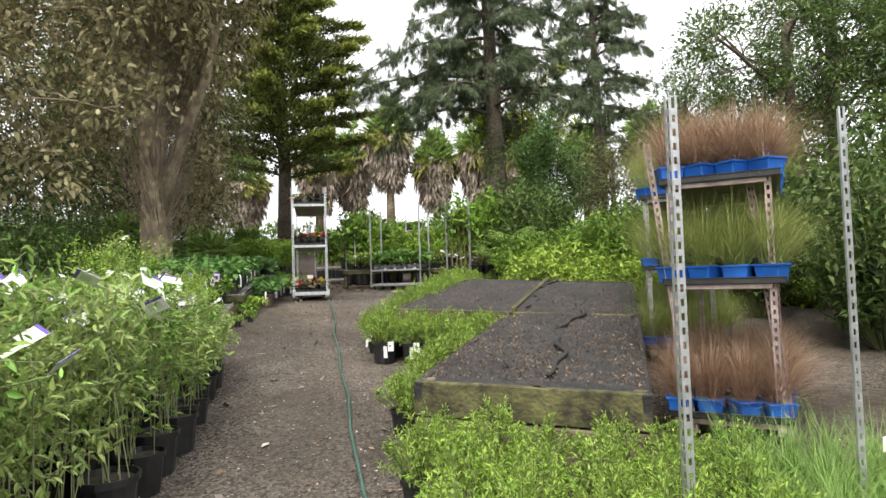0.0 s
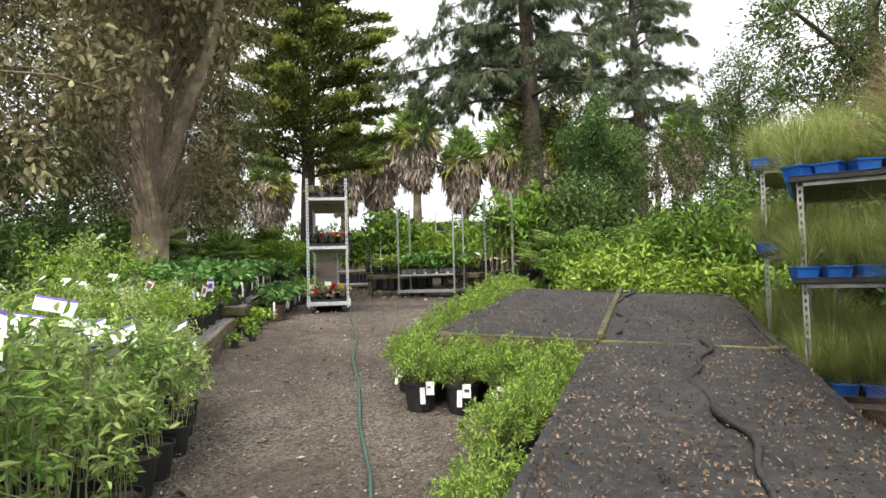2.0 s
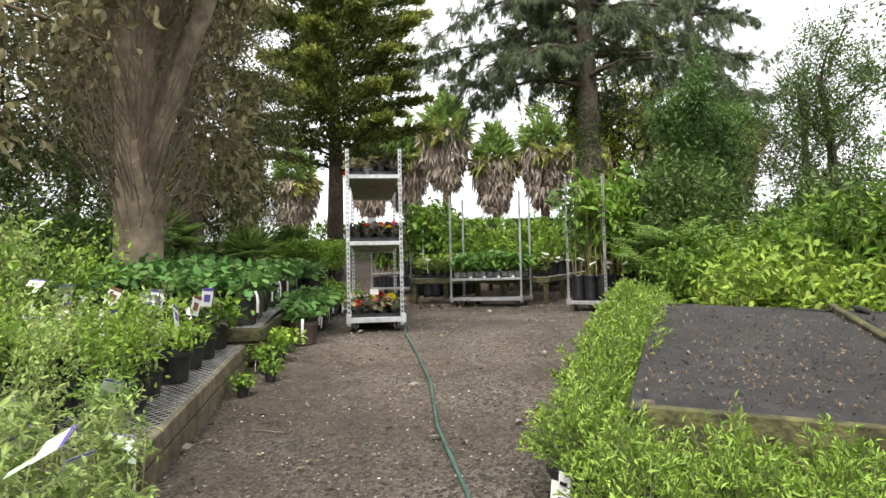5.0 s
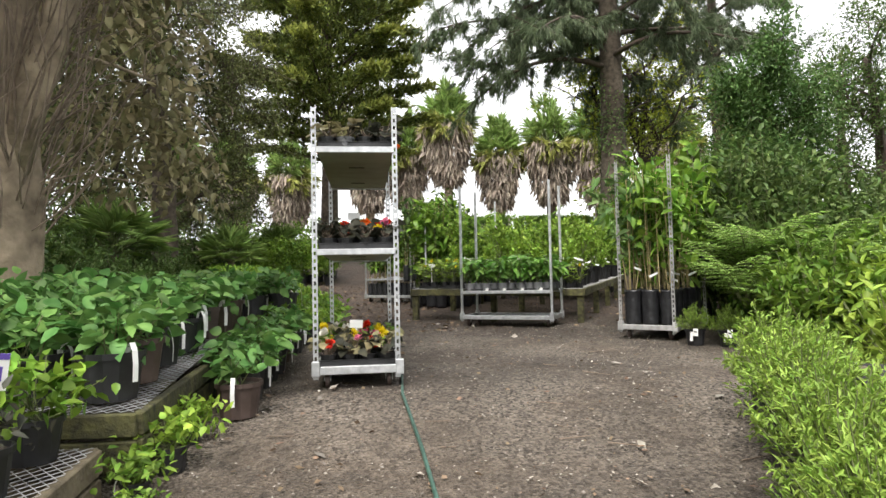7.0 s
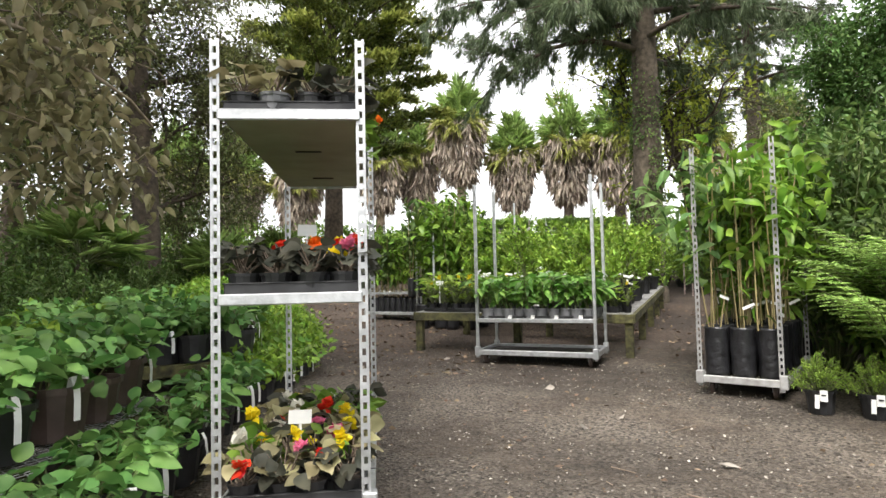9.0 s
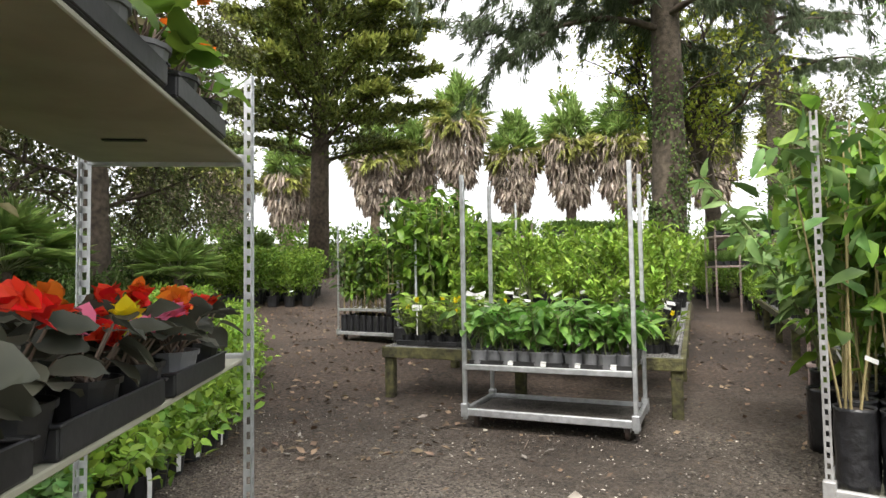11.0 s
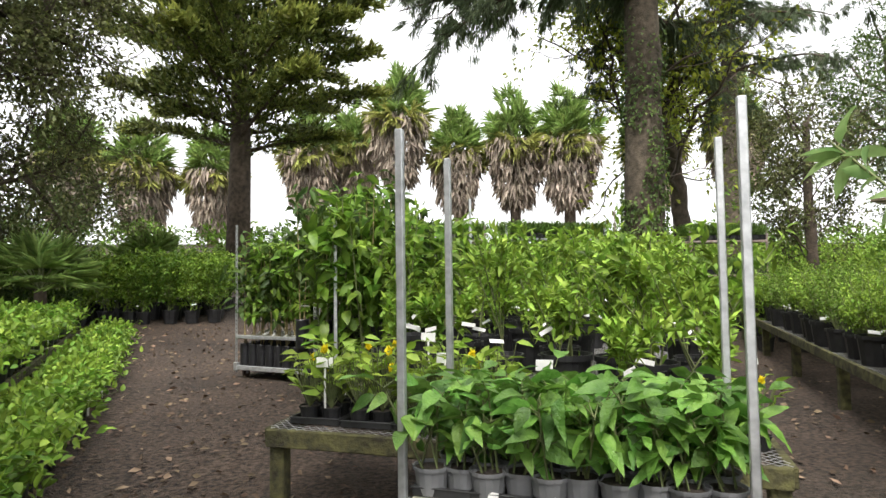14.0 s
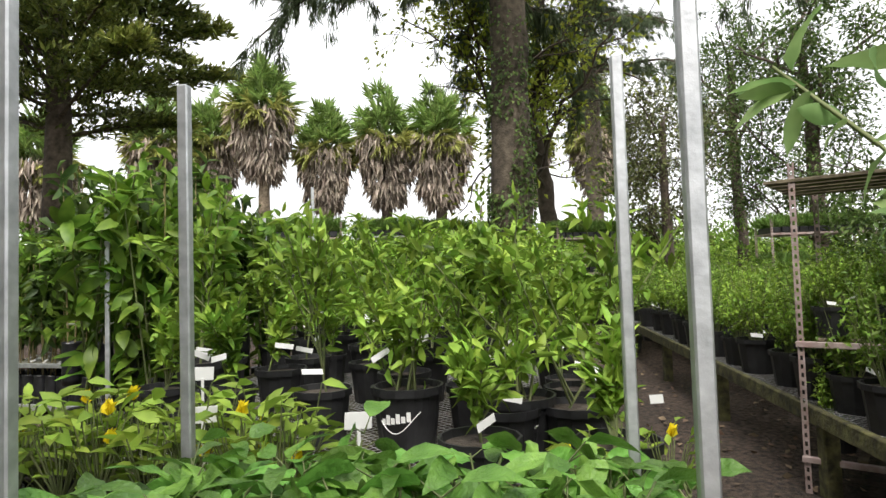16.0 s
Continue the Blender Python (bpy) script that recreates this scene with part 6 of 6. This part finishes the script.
# ---- hose, litter ----
bm = bmesh.new()
hp = [(0.57, 0.35), (0.57, -0.2), (0.6, -1.1), (0.63, -2.0), (0.6, -2.9), (0.63, -3.8), (0.61, -4.8), (0.66, -5.6), (0.64, -6.4), (0.65, -7.4), (0.75, -8.6), (0.9, -9.8)]
tube(bm, [(x + 0.012 * math.sin(y * 5), y, G(x, y) + 0.018) for x, y in hp], 0.0105, 8)
hs = part("garden_hose", bm, HOSE, None, smooth=True)
tagged(hs, "green garden hose lying along the path", "hose")


def litter(name, n, fx, fy, L, W, material, label):
    P = np.stack([rng.uniform(*fx, n), rng.uniform(*fy, n), np.zeros(n)], 1)
    P[:, 2] = np.interp(P[:, 1], GY, GZ) + 0.016
    D = rng.normal(size=(n, 3)) * np.array([1, 1, 0.12])
    ob = leaves(name, P, D, rng.uniform(L * 0.4, L, n), rng.uniform(W * 0.4, W, n), material, None, fold=0.2, droop=-0.1)
    return tagged(ob, label, "litter", kind="stuff")


litter("leaf_litter", 900, (-1.2, 3.4), (-10, 5), 0.06, 0.03, DEADLEAF, "scattered fallen leaves on the path")
litter("leaf_litter", 1700, (-2.5, 1.6), (3.5, 15), 0.1, 0.055, DEADLEAF, "brown fallen leaves along the path")
litter("leaf_litter", 700, (3.2, 7), (3, 12), 0.09, 0.05, DEADLEAF, "brown fallen leaves in the aisle")
litter("leaf_litter", 6000, (-3.0, 4.0), (-10, 6), 0.022, 0.014, DEADLEAF, "small litter and wood chips on the path")
STONE = leafmat("pale_grit", (0.16, 0.14, 0.115), (0.42, 0.38, 0.33), island=0.5, trans=0.02, rough=0.9)
litter("loose_grit", 9000, (-0.9, 3.4), (-9, 5), 0.022, 0.017, STONE, "loose pale grit and chips on the path")
litter("leaf_litter", 90, (-0.8, 3.2), (-8, 5), 0.12, 0.06, STONE, "pale dry leaves lying on the path")
n = 60
A = np.stack([rng.uniform(-0.6, 3.2, n), rng.uniform(-6, 6, n), np.zeros(n)], 1)
A[:, 2] = np.interp(A[:, 1], GY, GZ) + 0.012
B = A + rng.normal(size=(n, 3)) * np.array([0.1, 0.1, 0])
ob = sticks("fallen_twigs", A, B, 0.004, 0.003, TWIG, None)
tagged(ob, "thin fallen twigs on the path", "litter", kind="stuff")
# twiggy shoots on the big tree's trunk
th = empty("trunk_shoots", -2.25, 0.6)
n = 300
a, z = rng.uniform(-2.9, 1.4, n), rng.uniform(1.1, 4.8, n)
A = np.stack([np.cos(a) * 0.27, np.sin(a) * 0.27, z], 1)
mid = A + np.stack([np.cos(a) * rng.uniform(0.1, 0.45, n), np.sin(a) * rng.uniform(0.1, 0.45, n), rng.uniform(0.15, 0.6, n)], 1)
B = mid + rng.normal(size=(n, 3)) * 0.14 + np.stack([np.cos(a) * 0.2, np.sin(a) * 0.2, rng.uniform(0.2, 0.8, n)], 1)
sticks("shoot", np.concatenate([A, mid]), np.concatenate([mid, B]), np.repeat([0.009, 0.006], n), np.repeat([0.006, 0.003], n), TWIG, th)
bm = bmesh.new()
tube(bm, [(0.04, -0.04, 1.5), (0.22, -0.1, 2.1), (0.48, -0.14, 2.9), (0.85, -0.16, 3.9), (1.15, -0.16, 5.4), (1.25, 0.1, 7.0)], [0.13, 0.12, 0.105, 0.09, 0.07, 0.04], 12)
for v in bm.verts:
    v.co += Vector((noise.noise(v.co * 5), noise.noise(v.co * 5 + Vector((3, 1, 7))), 0)) * 0.035
part("forked_stem", bm, BARK, th, "stout grey forked stem", smooth=True)
tagged(th, "forked stem and bare shoots sprouting from the trunk", "shoots")

# ivy on the pine-like tree
th = empty("trunk_ivy", 6.9, 11.7)
n = 2600
a, z = rng.uniform(2.2, 5.6, n), rng.beta(1.0, 1.6, n) * 6.0
rad = 0.35 + 0.05 * rng.random(n)
P = np.stack([0.12 * np.sin(z * 0.35) + np.cos(a) * rad, 0.1 * np.sin(z * 0.27 + 1) + np.sin(a) * rad, z], 1)
ok = np.sin(a * 2.0 + z * 1.3) + np.sin(z * 2.6 - a) > -0.5
leaves("ivy_leaf", P[ok], np.stack([np.cos(a), np.sin(a), -0.9 + 0 * a], 1)[ok] + rng.normal(size=(int(ok.sum()), 3)) * 0.4, 0.075, 0.06, SHADELEAF, th)
tagged(th, "ivy climbing the furrowed tree trunk", "ivy")
# mossy divider across the wide bed
p0, p1 = np.array([1.24, -4.02]) + UX * 1.22, np.array([1.24, -4.02]) + UX * 1.22 + VX * 2.82
a, b = Vector((*p0, G(*p0) + 0.455)), Vector((*p1, G(*p1) + 0.455))
bm = bmesh.new()
box(bm, (b - a).length, 0.05, 0.05, bevel=0.008)
bmesh.ops.subdivide_edges(bm, edges=[e for e in bm.edges if abs(e.verts[0].co.x - e.verts[1].co.x) > 0.5], cuts=12)
for v in bm.verts:
    v.co.z += 0.01 * noise.noise(Vector((v.co.x * 3, 0, 1)))
ob = part("divider_board", bm, MOSSY, None)
ob.matrix_world = Matrix.Translation((a + b) / 2) @ (b - a).to_track_quat("X", "Z").to_matrix().to_4x4()
tagged(ob, "mossy board dividing the weed-matted bed", "board")

# two large printed pots at the front of the stock bench
for x, y in ((2.93, 5.75), (3.3, 5.3)):
    th = empty("printed_pot", x, y, G(x, y) + 0.485, -25)
    pot(th, 0.17, 0.3, BLACKP, 24)
    r = 0.168
    bm = bmesh.new()
    for k in range(6):
        a0 = radians(-130 + 9 * k)
        box(bm, 0.02, 0.003, 0.045 if k % 2 else 0.03, r * math.cos(a0), r * math.sin(a0), 0.13 + 0.004 * k, math.degrees(a0) + 90, bevel=0)
    part("print", bm, WHITEP, th, "white printed mark on the pot")
    bm = bmesh.new()
    tube(bm, [(0.172 * math.cos(radians(-135 + 5 * k)), 0.172 * math.sin(radians(-135 + 5 * k)), 0.15 - 0.055 * math.sin(k / 14 * math.pi * 1.3)) for k in range(15)], 0.0025, 5)
    part("print_line", bm, WHITEP, th)
    A, B = stems_up(4, 0.03, 0.5, 0.2)
    A[:, 2] = 0.27
    B[:, 2] += 0.27
    sticks("stem", A, B, 0.009, 0.004, STEM, th)
    n = 110
    i, f = rng.integers(0, 4, n), rng.uniform(0.3, 1.05, n)
    leaves("foliage", A[i] + (B - A)[i] * f[:, None] + rng.normal(size=(n, 3)) * 0.05, dirs(n, 0.35), rng.uniform(0.06, 0.11, n), rng.uniform(0.026, 0.045, n), FRESH, th, fine=True)
    tagged(th, "young shrub in a large black pot with white print", "potted shrub")
